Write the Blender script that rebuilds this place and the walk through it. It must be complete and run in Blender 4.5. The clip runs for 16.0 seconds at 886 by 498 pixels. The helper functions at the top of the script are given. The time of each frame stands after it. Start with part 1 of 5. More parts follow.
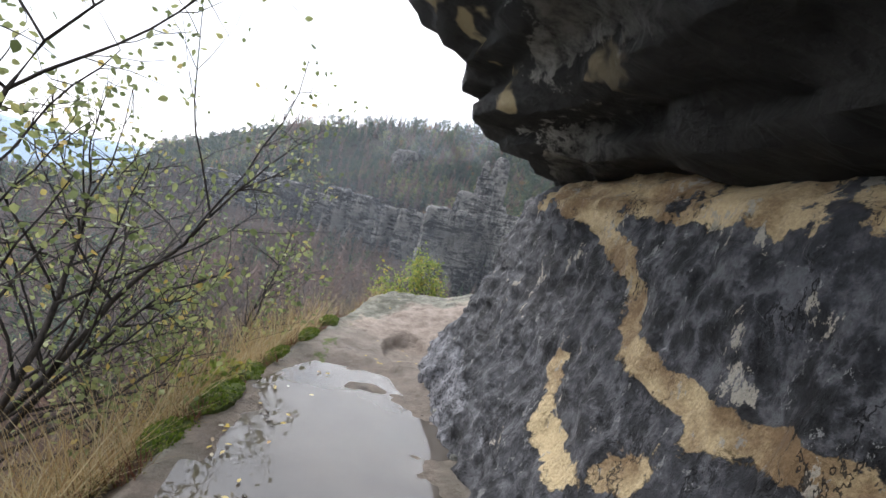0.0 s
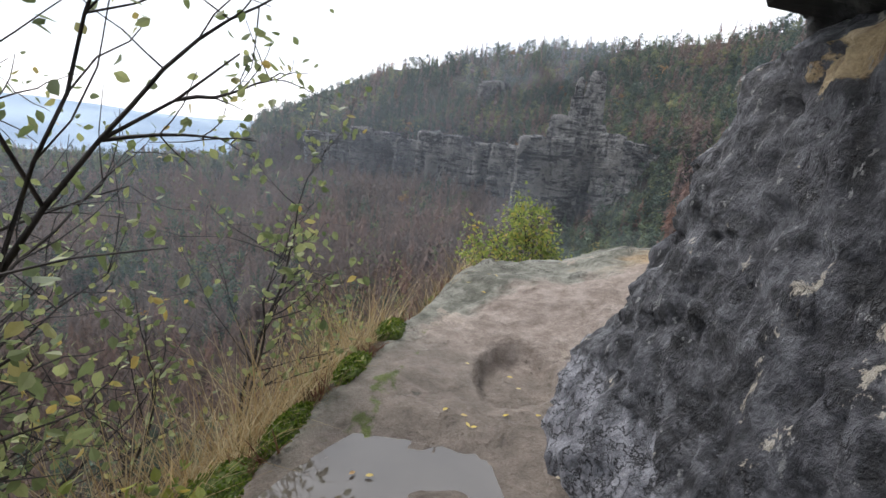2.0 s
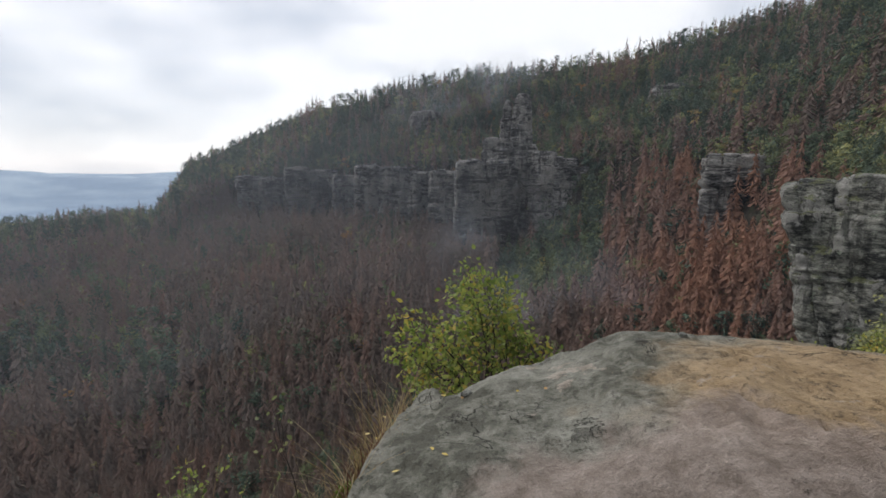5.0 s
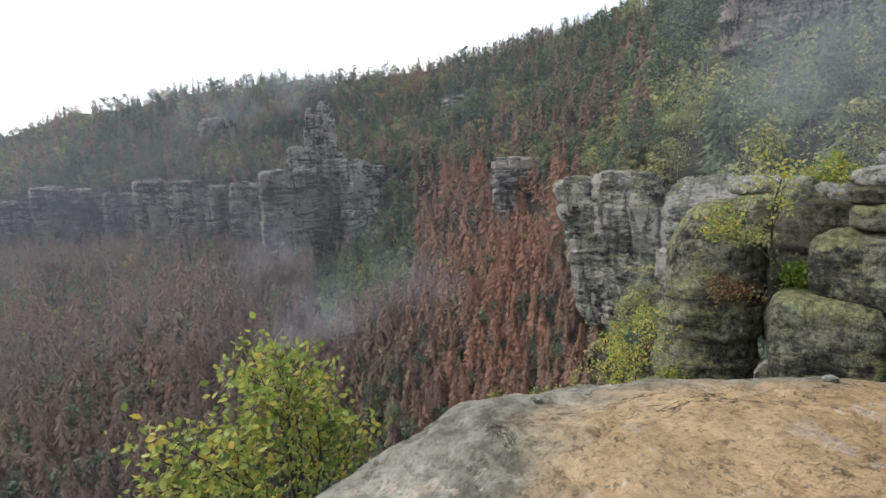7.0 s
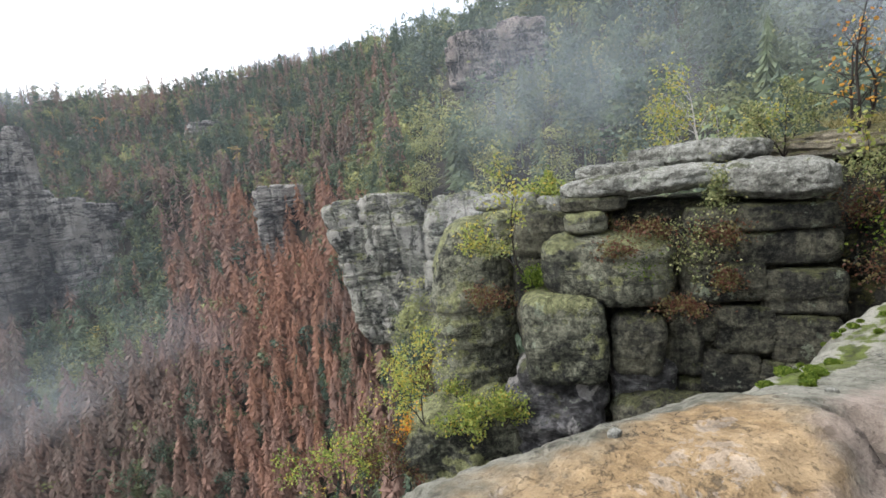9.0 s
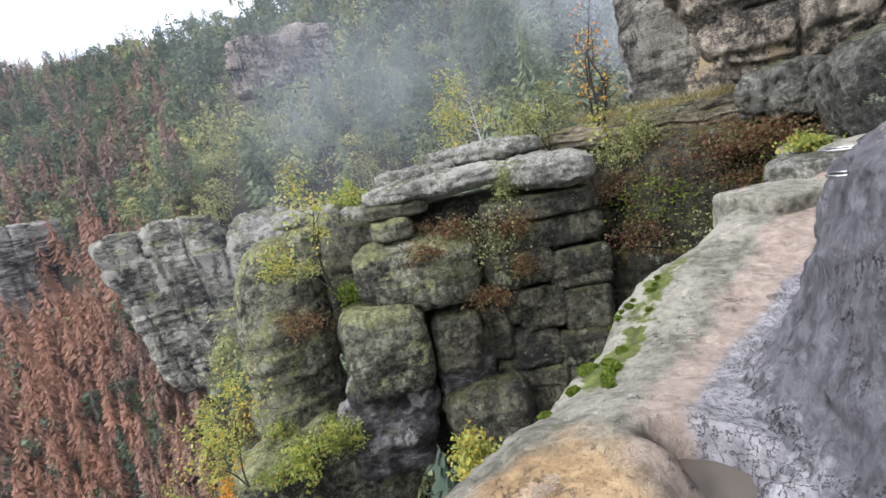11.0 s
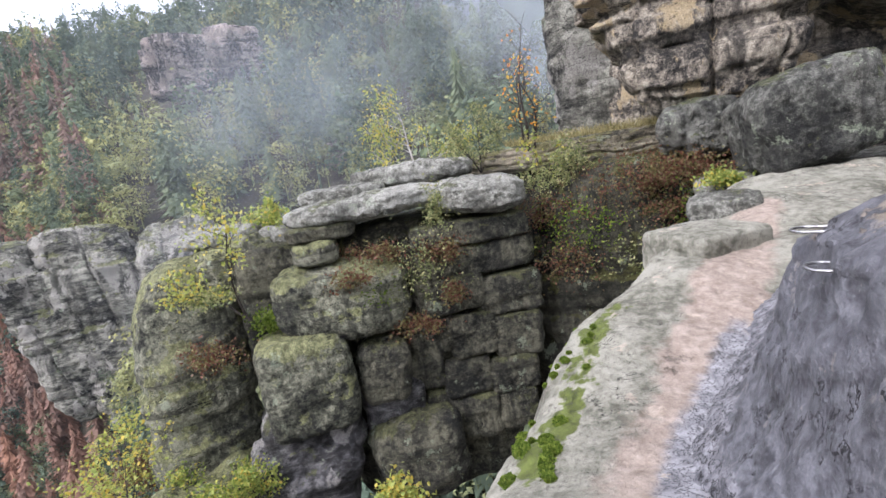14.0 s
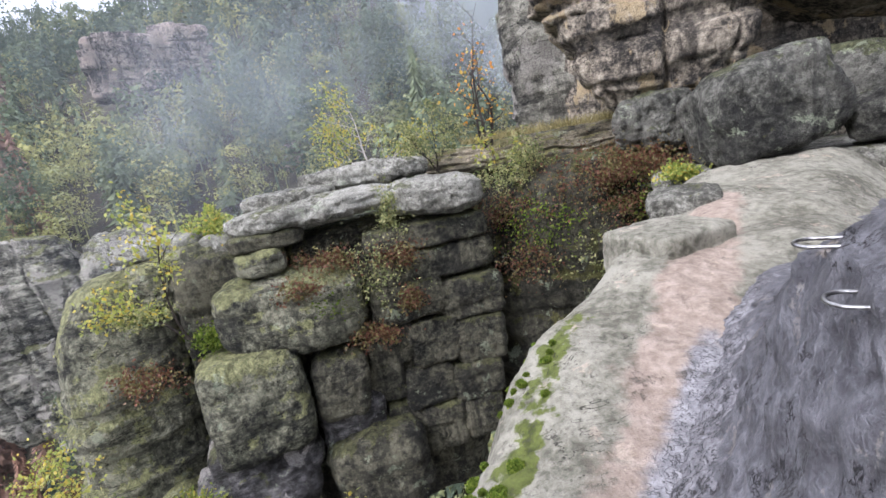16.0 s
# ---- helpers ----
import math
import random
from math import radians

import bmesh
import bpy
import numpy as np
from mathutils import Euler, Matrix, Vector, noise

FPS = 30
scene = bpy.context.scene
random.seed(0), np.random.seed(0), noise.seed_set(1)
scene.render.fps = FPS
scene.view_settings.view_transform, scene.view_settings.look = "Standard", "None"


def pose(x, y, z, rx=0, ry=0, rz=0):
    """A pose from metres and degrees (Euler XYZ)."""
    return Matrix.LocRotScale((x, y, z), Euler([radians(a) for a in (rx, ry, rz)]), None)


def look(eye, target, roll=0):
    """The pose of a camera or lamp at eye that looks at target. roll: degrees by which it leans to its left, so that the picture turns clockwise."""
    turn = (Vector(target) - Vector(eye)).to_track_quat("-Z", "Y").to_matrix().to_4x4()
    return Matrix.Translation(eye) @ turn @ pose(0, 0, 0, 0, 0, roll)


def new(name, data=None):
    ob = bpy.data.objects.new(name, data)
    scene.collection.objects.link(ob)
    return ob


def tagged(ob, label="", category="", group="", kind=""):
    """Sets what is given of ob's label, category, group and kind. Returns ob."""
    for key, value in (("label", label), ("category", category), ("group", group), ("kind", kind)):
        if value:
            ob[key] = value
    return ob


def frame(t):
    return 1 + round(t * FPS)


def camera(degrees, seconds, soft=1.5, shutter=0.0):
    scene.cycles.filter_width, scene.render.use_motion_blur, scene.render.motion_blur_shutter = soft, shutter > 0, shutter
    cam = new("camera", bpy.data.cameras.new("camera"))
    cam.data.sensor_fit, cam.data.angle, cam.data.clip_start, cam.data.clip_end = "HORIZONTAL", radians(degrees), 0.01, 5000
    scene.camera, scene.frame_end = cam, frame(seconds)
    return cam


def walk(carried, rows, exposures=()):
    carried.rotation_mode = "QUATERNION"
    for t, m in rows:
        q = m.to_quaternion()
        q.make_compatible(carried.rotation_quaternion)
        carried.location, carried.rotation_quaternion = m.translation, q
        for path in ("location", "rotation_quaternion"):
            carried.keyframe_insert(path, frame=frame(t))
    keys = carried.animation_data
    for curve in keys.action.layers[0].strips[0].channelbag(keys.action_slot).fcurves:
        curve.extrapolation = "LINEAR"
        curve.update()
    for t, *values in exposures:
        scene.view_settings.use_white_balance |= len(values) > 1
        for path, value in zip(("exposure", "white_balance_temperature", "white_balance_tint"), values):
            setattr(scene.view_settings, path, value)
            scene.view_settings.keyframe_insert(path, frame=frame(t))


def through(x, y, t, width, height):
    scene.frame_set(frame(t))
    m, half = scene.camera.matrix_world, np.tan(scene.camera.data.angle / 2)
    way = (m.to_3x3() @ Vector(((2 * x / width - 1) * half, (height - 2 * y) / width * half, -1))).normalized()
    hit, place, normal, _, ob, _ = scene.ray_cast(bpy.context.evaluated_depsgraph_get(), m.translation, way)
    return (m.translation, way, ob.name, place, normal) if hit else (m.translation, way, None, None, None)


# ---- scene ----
cam = camera(86.8, 16.0)
PATH = [
    (0, (-0.041, 1.027, 1.317), (-0.028, 3.023, 1.193), 14.1),
    (0.5, (-0.126, 1.515, 1.284), (-0.238, 3.5, 1.069), 9.8),
    (1, (-0.148, 2.116, 1.258), (-0.371, 4.083, 0.973), 8.0),
    (1.5, (-0.144, 2.618, 1.244), (-0.426, 4.563, 0.876), 7.2),
    (2, (-0.166, 3.013, 1.28), (-0.515, 4.928, 0.822), 6.1),
    (2.5, (-0.23, 3.465, 1.287), (-0.596, 5.376, 0.827), 5.4),
    (3, (-0.182, 3.856, 1.324), (-0.502, 5.779, 0.876), 4.3),
    (3.2, (-0.173, 3.944, 1.369), (-0.486, 5.872, 0.938), 3.9),
    (5.3, (-0.265, 4.999, 1.478), (-0.352, 6.971, 1.152), -0.2),
    (5.5, (-0.265, 5.1, 1.457), (-0.3, 7.072, 1.124), -0.5),
    (6, (-0.244, 5.447, 1.478), (-0.083, 7.412, 1.141), -0.6),
    (6.5, (-0.229, 5.666, 1.522), (0.148, 7.602, 1.19), -1.2),
    (7, (-0.056, 5.864, 1.599), (0.56, 7.742, 1.293), -1.9),
    (7.2, (-0.009, 5.934, 1.651), (0.708, 7.777, 1.353), -2.6),
    (7.5, (0.084, 6.014, 1.699), (0.926, 7.806, 1.416), -2.5),
    (8, (0.338, 6.229, 1.685), (1.43, 7.883, 1.416), -3.4),
    (8.5, (0.477, 6.407, 1.716), (1.77, 7.91, 1.454), -3.9),
    (9, (0.594, 6.505, 1.713), (2.008, 7.895, 1.45), -5.5),
    (9.5, (0.82, 6.6, 1.725), (2.36, 7.845, 1.447), -7.1),
    (10, (0.978, 6.643, 1.697), (2.64, 7.712, 1.39), -8.3),
    (10.2, (1.054, 6.635, 1.703), (2.759, 7.632, 1.386), -8.7),
    (12.3, (1.679, 6.676, 1.97), (3.57, 7.196, 1.578), -11.2),
    (12.5, (1.728, 6.668, 1.978), (3.622, 7.172, 1.582), -10.3),
    (13, (1.778, 6.695, 2.018), (3.693, 7.155, 1.667), -9.4),
    (13.5, (1.791, 6.709, 1.995), (3.703, 7.186, 1.652), -8.9),
    (14, (1.915, 6.709, 2.004), (3.827, 7.187, 1.662), -8.8),
    (14.5, (2.056, 6.706, 2.027), (3.964, 7.202, 1.695), -9.4),
    (15, (2.2, 6.684, 2.008), (4.115, 7.153, 1.672), -10.0),
    (15.5, (2.388, 6.625, 1.987), (4.311, 7.051, 1.64), -10.4),
    (16, (2.529, 6.595, 1.973), (4.466, 6.932, 1.604), -10.1),
]
BRIGHTNESS = [(0.0, 1.03, 6250, 12), (1.0, 0.88, 6250, 12), (1.6, 0.6, 6250, 12), (2.2, 0.77, 6250, 12), (3.2, 0.7, 6300, 12), (5.3, -0.05, 6400, 12), (6.0, 0.3, 6450, 12), (7.0, 0.85, 6450, 11), (8.0, 1.1, 6400, 11), (10.0, 1.3, 6350, 12), (12.5, 1.55, 6150, 19), (16.0, 1.53, 6150, 19)]
walk(cam, [(t, look(eye, target, roll)) for t, eye, target, roll in PATH], BRIGHTNESS)

# ---- light ----
world = bpy.data.worlds.new("overcast_sky")
scene.world = world
world.use_nodes = True
wt = world.node_tree
wt.nodes.clear()
w_out = wt.nodes.new("ShaderNodeOutputWorld")
w_bg = wt.nodes.new("ShaderNodeBackground")
w_sky = wt.nodes.new("ShaderNodeTexSky")
w_sky.sky_type = 'NISHITA'
w_sky.sun_disc = False
w_sky.sun_elevation = radians(38)
w_sky.sun_rotation = radians(-50)
w_tc = wt.nodes.new("ShaderNodeTexCoord")
w_map = wt.nodes.new("ShaderNodeMapping")
w_map.inputs["Scale"].default_value = (1.0, 1.0, 2.6)
w_noise = wt.nodes.new("ShaderNodeTexNoise")
w_noise.inputs["Scale"].default_value = 2.3
w_noise.inputs["Detail"].default_value = 5.0
w_noise.inputs["Roughness"].default_value = 0.5
w_ramp = wt.nodes.new("ShaderNodeValToRGB")
w_ramp.color_ramp.elements[0].position = 0.36
w_ramp.color_ramp.elements[0].color = (6.6, 7.2, 8.0, 1)
w_ramp.color_ramp.elements[1].position = 0.56
w_ramp.color_ramp.elements[1].color = (11.2, 11.3, 11.4, 1)
w_mix = wt.nodes.new("ShaderNodeMix")
w_mix.data_type = 'RGBA'
w_mix.inputs[0].default_value = 0.88
wt.links.new(w_tc.outputs["Generated"], w_map.inputs["Vector"])
wt.links.new(w_map.outputs["Vector"], w_noise.inputs["Vector"])
wt.links.new(w_noise.outputs["Fac"], w_ramp.inputs["Fac"])
wt.links.new(w_sky.outputs["Color"], w_mix.inputs[6])
wt.links.new(w_ramp.outputs["Color"], w_mix.inputs[7])
wt.links.new(w_mix.outputs[2], w_bg.inputs["Color"])
w_bg.inputs["Strength"].default_value = 0.1
wt.links.new(w_bg.outputs["Background"], w_out.inputs["Surface"])

sun_data = bpy.data.lights.new("sun", 'SUN')
sun_data.energy = 1.7
sun_data.angle = radians(18)
sun_data.color = (1.0, 0.97, 0.92)
sun_lamp = new("sun", sun_data)
sun_lamp.matrix_world = look((0, 0, 40), (31, -26, 0))


# ---- noise in numpy ----
def lattice(i, j, k, seed):
    h = (i * 374761393 + j * 668265263 + k * 1274126177 + seed * 982451653) & 0xFFFFFFFF
    h = ((h ^ (h >> 13)) * 1274126177) & 0xFFFFFFFF
    h = h ^ (h >> 16)
    return (h & 0xFFFF) / 32767.5 - 1.0


def vnoise(p, seed=0):
    """Smooth value noise of the rows of p, -1 to 1."""
    f = np.floor(p)
    d = p - f
    d = d * d * (3 - 2 * d)
    i, j, k = (f[:, n].astype(np.int64) for n in range(3))
    total = 0
    for a in (0, 1):
        for b in (0, 1):
            for c in (0, 1):
                w = (d[:, 0] if a else 1 - d[:, 0]) * (d[:, 1] if b else 1 - d[:, 1]) * (d[:, 2] if c else 1 - d[:, 2])
                total = total + w * lattice(i + a, j + b, k + c, seed)
    return total


def fbm(p, freq=1.0, octaves=4, seed=0, gain=0.5):
    total, amp = 0, 1.0
    for o in range(octaves):
        total = total + amp * vnoise(p * freq + 17.3 * o, seed + o)
        freq *= 2.03
        amp *= gain
    return total


def smooth(a, b, x):
    s = np.clip((x - a) / (b - a), 0, 1)
    return s * s * (3 - 2 * s)


# ---- node materials ----
class Nodes:
    def __init__(self, name):
        self.m = bpy.data.materials.new(name)
        self.m.use_nodes = True
        self.t = self.m.node_tree
        self.t.nodes.clear()
        self.o = self.t.nodes.new("ShaderNodeOutputMaterial")
        self.b = self.t.nodes.new("ShaderNodeBsdfPrincipled")
        self.t.links.new(self.b.outputs[0], self.o.inputs[0])
        self.g = self.t.nodes.new("ShaderNodeNewGeometry")

    def put(self, v, socket):
        if isinstance(v, bpy.types.NodeSocket):
            self.t.links.new(v, socket)
        elif isinstance(v, tuple) and len(v) == 3 and socket.type == 'RGBA':
            socket.default_value = (*v, 1)
        else:
            socket.default_value = v

    def pos(self, scale=(1, 1, 1)):
        n = self.t.nodes.new("ShaderNodeMapping")
        n.inputs["Scale"].default_value = scale
        self.t.links.new(self.g.outputs["Position"], n.inputs["Vector"])
        return n.outputs[0]

    def noise(self, scale, detail=4.0, rough=0.55, vec=None, warp=0.0):
        n = self.t.nodes.new("ShaderNodeTexNoise")
        n.inputs["Scale"].default_value = scale
        n.inputs["Detail"].default_value = detail
        n.inputs["Roughness"].default_value = rough
        n.inputs["Distortion"].default_value = warp
        self.put(vec or self.g.outputs["Position"], n.inputs["Vector"])
        return n.outputs["Fac"]

    def cells(self, scale, vec=None, feature='DISTANCE_TO_EDGE', rand=1.0):
        n = self.t.nodes.new("ShaderNodeTexVoronoi")
        n.feature = feature
        n.inputs["Scale"].default_value = scale
        n.inputs["Randomness"].default_value = rand
        self.put(vec or self.g.outputs["Position"], n.inputs["Vector"])
        return n.outputs["Distance"]

    def attr(self, name):
        n = self.t.nodes.new("ShaderNodeAttribute")
        n.attribute_name = name
        return n.outputs["Fac"]

    def up(self):
        n = self.t.nodes.new("ShaderNodeSeparateXYZ")
        self.t.links.new(self.g.outputs["Normal"], n.inputs[0])
        return n.outputs[2]

    def island(self):
        return self.g.outputs["Random Per Island"]

    def ramp(self, fac, *stops):
        n = self.t.nodes.new("ShaderNodeValToRGB")
        e = n.color_ramp.elements
        while len(e) < len(stops):
            e.new(0.5)
        for el, (p, c) in zip(e, stops):
            el.position = p
            el.color = (*c, 1) if isinstance(c, tuple) else (c, c, c, 1)
        self.put(fac, n.inputs[0])
        return n.outputs[0]

    def mix(self, fac, a, b, how='MIX'):
        n = self.t.nodes.new("ShaderNodeMix")
        n.data_type, n.blend_type = 'RGBA', how
        self.put(fac, n.inputs[0])
        self.put(a, n.inputs[6])
        self.put(b, n.inputs[7])
        return n.outputs[2]

    def math(self, op, a, b=0.0):
        n = self.t.nodes.new("ShaderNodeMath")
        n.operation = op
        self.put(a, n.inputs[0])
        self.put(b, n.inputs[1])
        return n.outputs[0]

    def band(self, v, lo, hi):
        n = self.t.nodes.new("ShaderNodeMapRange")
        n.interpolation_type = 'SMOOTHSTEP'
        self.put(v, n.inputs[0])
        n.inputs[1].default_value, n.inputs[2].default_value = lo, hi
        return n.outputs[0]

    def done(self, colour, rough=0.85, relief=None, strength=0.5, depth=0.02, spec=0.3):
        self.put(colour, self.b.inputs["Base Color"])
        self.put(rough, self.b.inputs["Roughness"])
        self.b.inputs["Specular IOR Level"].default_value = spec
        if relief is not None:
            n = self.t.nodes.new("ShaderNodeBump")
            n.inputs["Strength"].default_value = strength
            n.inputs["Distance"].default_value = depth
            self.put(relief, n.inputs["Height"])
            self.t.links.new(n.outputs[0], self.b.inputs["Normal"])
        return self.m


def rock_material(name, light, mid, dark, size=1.0, streaks=0.5, moss=None, moss_amount=0.0, pale=None, depth=0.05, beds=0.4, rough=0.88, flat=1.0):
    """Weathered sandstone: two-scale colour, bedding, dark run-off streaks, pits, lichen and moss."""
    n = Nodes(name)
    big = n.noise(0.45 / size, 6, 0.62)
    fine = n.noise(5.0 / size, 9, 0.72, n.pos((flat, flat, 1.0)))
    grain = n.noise(45.0 / min(size, 3.0), 4, 0.7)
    mottle = n.noise(10.0 / size, 5, 0.7, n.pos((flat, flat, 1.0)))
    c = n.ramp(n.math('ADD', n.math('MULTIPLY', big, 0.5), n.math('MULTIPLY', fine, 0.5)), (0.425, dark), (0.485, mid), (0.56, light))
    run = n.noise(1.0, 6, 0.65, n.pos((2.6 / size, 2.6 / size, 0.2 / size)))
    c = n.mix(n.math('MULTIPLY', n.band(run, 0.5, 0.62), streaks), c, dark)
    bed = n.noise(1.0, 6, 0.62, n.pos((0.3 / size, 0.3 / size, 2.8 / size)))
    c = n.mix(n.math('MULTIPLY', n.band(bed, 0.53, 0.6), beds), c, dark)
    if pale:
        c = n.mix(n.math('MULTIPLY', n.band(n.noise(0.9 / size, 7, 0.68, n.pos((1, 1, 0.6)), 0.4), 0.53, 0.58), 0.9), c, n.mix(fine, pale, mid))
    if moss:
        where = n.math('ADD', n.math('MULTIPLY', n.up(), 0.16), n.noise(1.1 / size, 9, 0.75))
        c = n.mix(n.math('MULTIPLY', n.band(where, 0.645 - moss_amount, 0.685 - moss_amount), 0.85), c, n.mix(n.band(fine, 0.35, 0.65), tuple(v * 0.4 for v in moss), moss))
        c = n.mix(n.math('MULTIPLY', n.band(n.noise(1.7 / size, 8, 0.75), 0.6, 0.63), 0.55), c, (0.26, 0.3, 0.22))
    pits = n.band(n.noise(26.0 / size, 6, 0.78), 0.57, 0.61)
    c = n.mix(n.math('MULTIPLY', pits, 0.5), c, dark)
    flake = n.band(n.noise(13.0 / size, 8, 0.8, n.pos((1, 1, 1.8))), 0.56, 0.585)
    c = n.mix(n.math('MULTIPLY', flake, 0.3), c, light)
    line = n.math('ABSOLUTE', n.math('SUBTRACT', n.noise(1.4 / size, 5, 0.6, n.pos((0.55, 0.55, 1.5)), 0.6), 0.5))
    line = n.math('MULTIPLY', n.band(line, 0.007, 0.002), n.band(n.noise(0.8 / size, 2), 0.42, 0.55))
    c = n.mix(n.math('MULTIPLY', line, 0.9), c, dark)
    c = n.mix(0.75, c, n.ramp(grain, (0.34, 0.2), (0.66, 0.82)), 'OVERLAY')
    c = n.mix(0.2, c, n.ramp(mottle, (0.4, 0.2), (0.5, 0.5), (0.62, 0.88)), 'OVERLAY')
    relief = n.math('ADD', n.math('MULTIPLY', fine, 1.2), n.math('MULTIPLY', bed, 0.9))
    relief = n.math('ADD', relief, n.math('SUBTRACT', n.math('MULTIPLY', grain, 0.2), n.math('ADD', n.math('MULTIPLY', pits, 0.3), n.math('MULTIPLY', line, 0.6))))
    return n.done(c, rough, relief, 1.0, depth * 1.9 * size)


M = {}
M["pillar"] = rock_material("mossy_sandstone", (0.235, 0.235, 0.175), (0.1, 0.103, 0.075), (0.012, 0.013, 0.012), 1.0, 0.6, (0.25, 0.26, 0.12), 0.085, None, 0.075, 0.6)
# darker mossy stone: the right-hand wall's shade is put into its colours
M["wall_shaded"] = rock_material("shaded_mossy_sandstone", (0.13, 0.125, 0.09), (0.055, 0.054, 0.04), (0.01, 0.0105, 0.01), 1.0, 0.6, (0.1, 0.105, 0.045), 0.03, None, 0.075, 0.5)
M["wet"] = rock_material("wet_dark_sandstone", (0.17, 0.165, 0.17), (0.062, 0.061, 0.066), (0.012, 0.012, 0.013), 1.0, 0.5, (0.12, 0.13, 0.06), -0.02, (0.5, 0.48, 0.46), 0.075, 0.7, 0.6, 0.5)
M["shelf"] = rock_material("bedded_shelf_stone", (0.34, 0.3, 0.23), (0.2, 0.18, 0.13), (0.04, 0.038, 0.03), 1.0, 0.3, (0.2, 0.19, 0.07), 0.05, None, 0.06, 0.7, 0.88, 0.4)
M["cap"] = rock_material("lichen_cap_stone", (0.31, 0.31, 0.28), (0.2, 0.2, 0.175), (0.07, 0.07, 0.06), 1.0, 0.25, (0.12, 0.13, 0.06), -0.04, None, 0.05, 0.3)
M["boulder"] = rock_material("boulder_stone", (0.13, 0.13, 0.115), (0.055, 0.057, 0.049), (0.015, 0.015, 0.015), 1.0, 0.6, (0.075, 0.085, 0.035), 0.02, None, 0.04, 0.25)
M["gully"] = rock_material("wet_gully_stone", (0.07, 0.066, 0.048), (0.03, 0.03, 0.021), (0.008, 0.009, 0.008), 1.0, 0.6, (0.09, 0.09, 0.025), 0.07, None, 0.08)
M["overcliff"] = rock_material("pale_weathered_cliff", (0.46, 0.41, 0.33), (0.24, 0.21, 0.17), (0.03, 0.029, 0.028), 1.2, 0.8, None, 0, (0.55, 0.42, 0.22), 0.08, 0.65)
M["cliff"] = rock_material("far_cliff_stone", (0.37, 0.35, 0.32), (0.125, 0.122, 0.116), (0.014, 0.014, 0.015), 5.0, 0.6, None, 0, (0.46, 0.43, 0.385), 0.12, 0.8, flat=0.3)
M["crag"] = rock_material("pink_crag_stone", (0.42, 0.36, 0.32), (0.2, 0.175, 0.16), (0.02, 0.021, 0.022), 3.5, 0.6, None, 0, (0.45, 0.37, 0.32), 0.1, 0.9)
M["cliff_near"] = rock_material("grey_cliff_stone", (0.3, 0.295, 0.25), (0.135, 0.133, 0.112), (0.018, 0.019, 0.018), 3.0, 0.6, (0.15, 0.16, 0.07), 0.03, (0.42, 0.4, 0.37), 0.08, 0.5, flat=0.45)

# black wall: charcoal crust broken by ochre veins, pale chips
n = Nodes("black_crust_sandstone")
cl = n.noise(1.3, 5, 0.6)
fine = n.noise(12, 8, 0.68, n.pos((1, 1, 0.7)))
grain = n.noise(80, 4, 0.7)
c = n.ramp(fine, (0.4, (0.008, 0.0085, 0.01)), (0.49, (0.034, 0.034, 0.039)), (0.6, (0.12, 0.12, 0.13)))
c = n.mix(n.band(cl, 0.45, 0.65), c, n.mix(0.22, c, (0.1, 0.105, 0.125)))
ochre = n.mix(n.band(n.noise(2.5, 8, 0.65), 0.38, 0.6), (0.22, 0.14, 0.07), (0.58, 0.45, 0.26))
ragged = n.math('ADD', n.math('MULTIPLY', n.math('SUBTRACT', n.noise(4.0, 3, 0.5), 0.5), 1.5), n.math('MULTIPLY', n.math('SUBTRACT', n.noise(15.0, 5, 0.65), 0.5), 0.9))
vein = n.band(n.math('ADD', n.attr("ochre"), ragged), 0.5, 0.58)
c = n.mix(vein, c, ochre)
chip = n.noise(4.2, 7, 0.72, n.pos((1.0, 1.0, 0.5)))
c = n.mix(n.math('MULTIPLY', n.band(chip, 0.615, 0.635), 0.9), c, n.mix(fine, (0.42, 0.35, 0.24), (0.4, 0.39, 0.37)))
speck = n.noise(18.0, 6, 0.75, n.pos((1.0, 1.0, 0.4)))
c = n.mix(n.math('MULTIPLY', n.band(speck, 0.61, 0.635), 0.7), c, (0.3, 0.3, 0.29))
# blue-grey crust of the east face, painted lighter for the light it gets
c = n.mix(n.math('MULTIPLY', n.attr("bluish"), 0.75), c, n.ramp(fine, (0.38, (0.075, 0.076, 0.088)), (0.5, (0.12, 0.122, 0.14)), (0.64, (0.17, 0.173, 0.195))))
rift = n.math('ABSOLUTE', n.math('SUBTRACT', n.noise(2.6, 6, 0.7, n.pos((1.3, 1.3, 0.4))), 0.5))
rift = n.math('MULTIPLY', n.band(rift, 0.01, 0.003), n.band(n.noise(3.0, 2), 0.46, 0.56))
plates = n.band(n.math('ABSOLUTE', n.math('SUBTRACT', n.noise(15.0, 4, 0.6), 0.5)), 0.028, 0.008)
skirt = n.band(n.math('ADD', n.attr("apron"), ragged), 0.45, 0.7)
c = n.mix(n.math('MULTIPLY', skirt, 0.85), c, n.ramp(fine, (0.4, (0.1, 0.1, 0.115)), (0.6, (0.3, 0.3, 0.325))))
c = n.mix(n.math('MULTIPLY', n.math('MAXIMUM', rift, n.math('MULTIPLY', plates, skirt)), 0.85), c, (0.008, 0.008, 0.01))
c = n.mix(0.3, c, n.ramp(grain, (0.32, 0.25), (0.68, 0.78)), 'OVERLAY')
relief = n.math('ADD', n.math('MULTIPLY', fine, 1.3), n.math('ADD', n.math('MULTIPLY', grain, 0.16), n.math('MULTIPLY', chip, 0.7)))
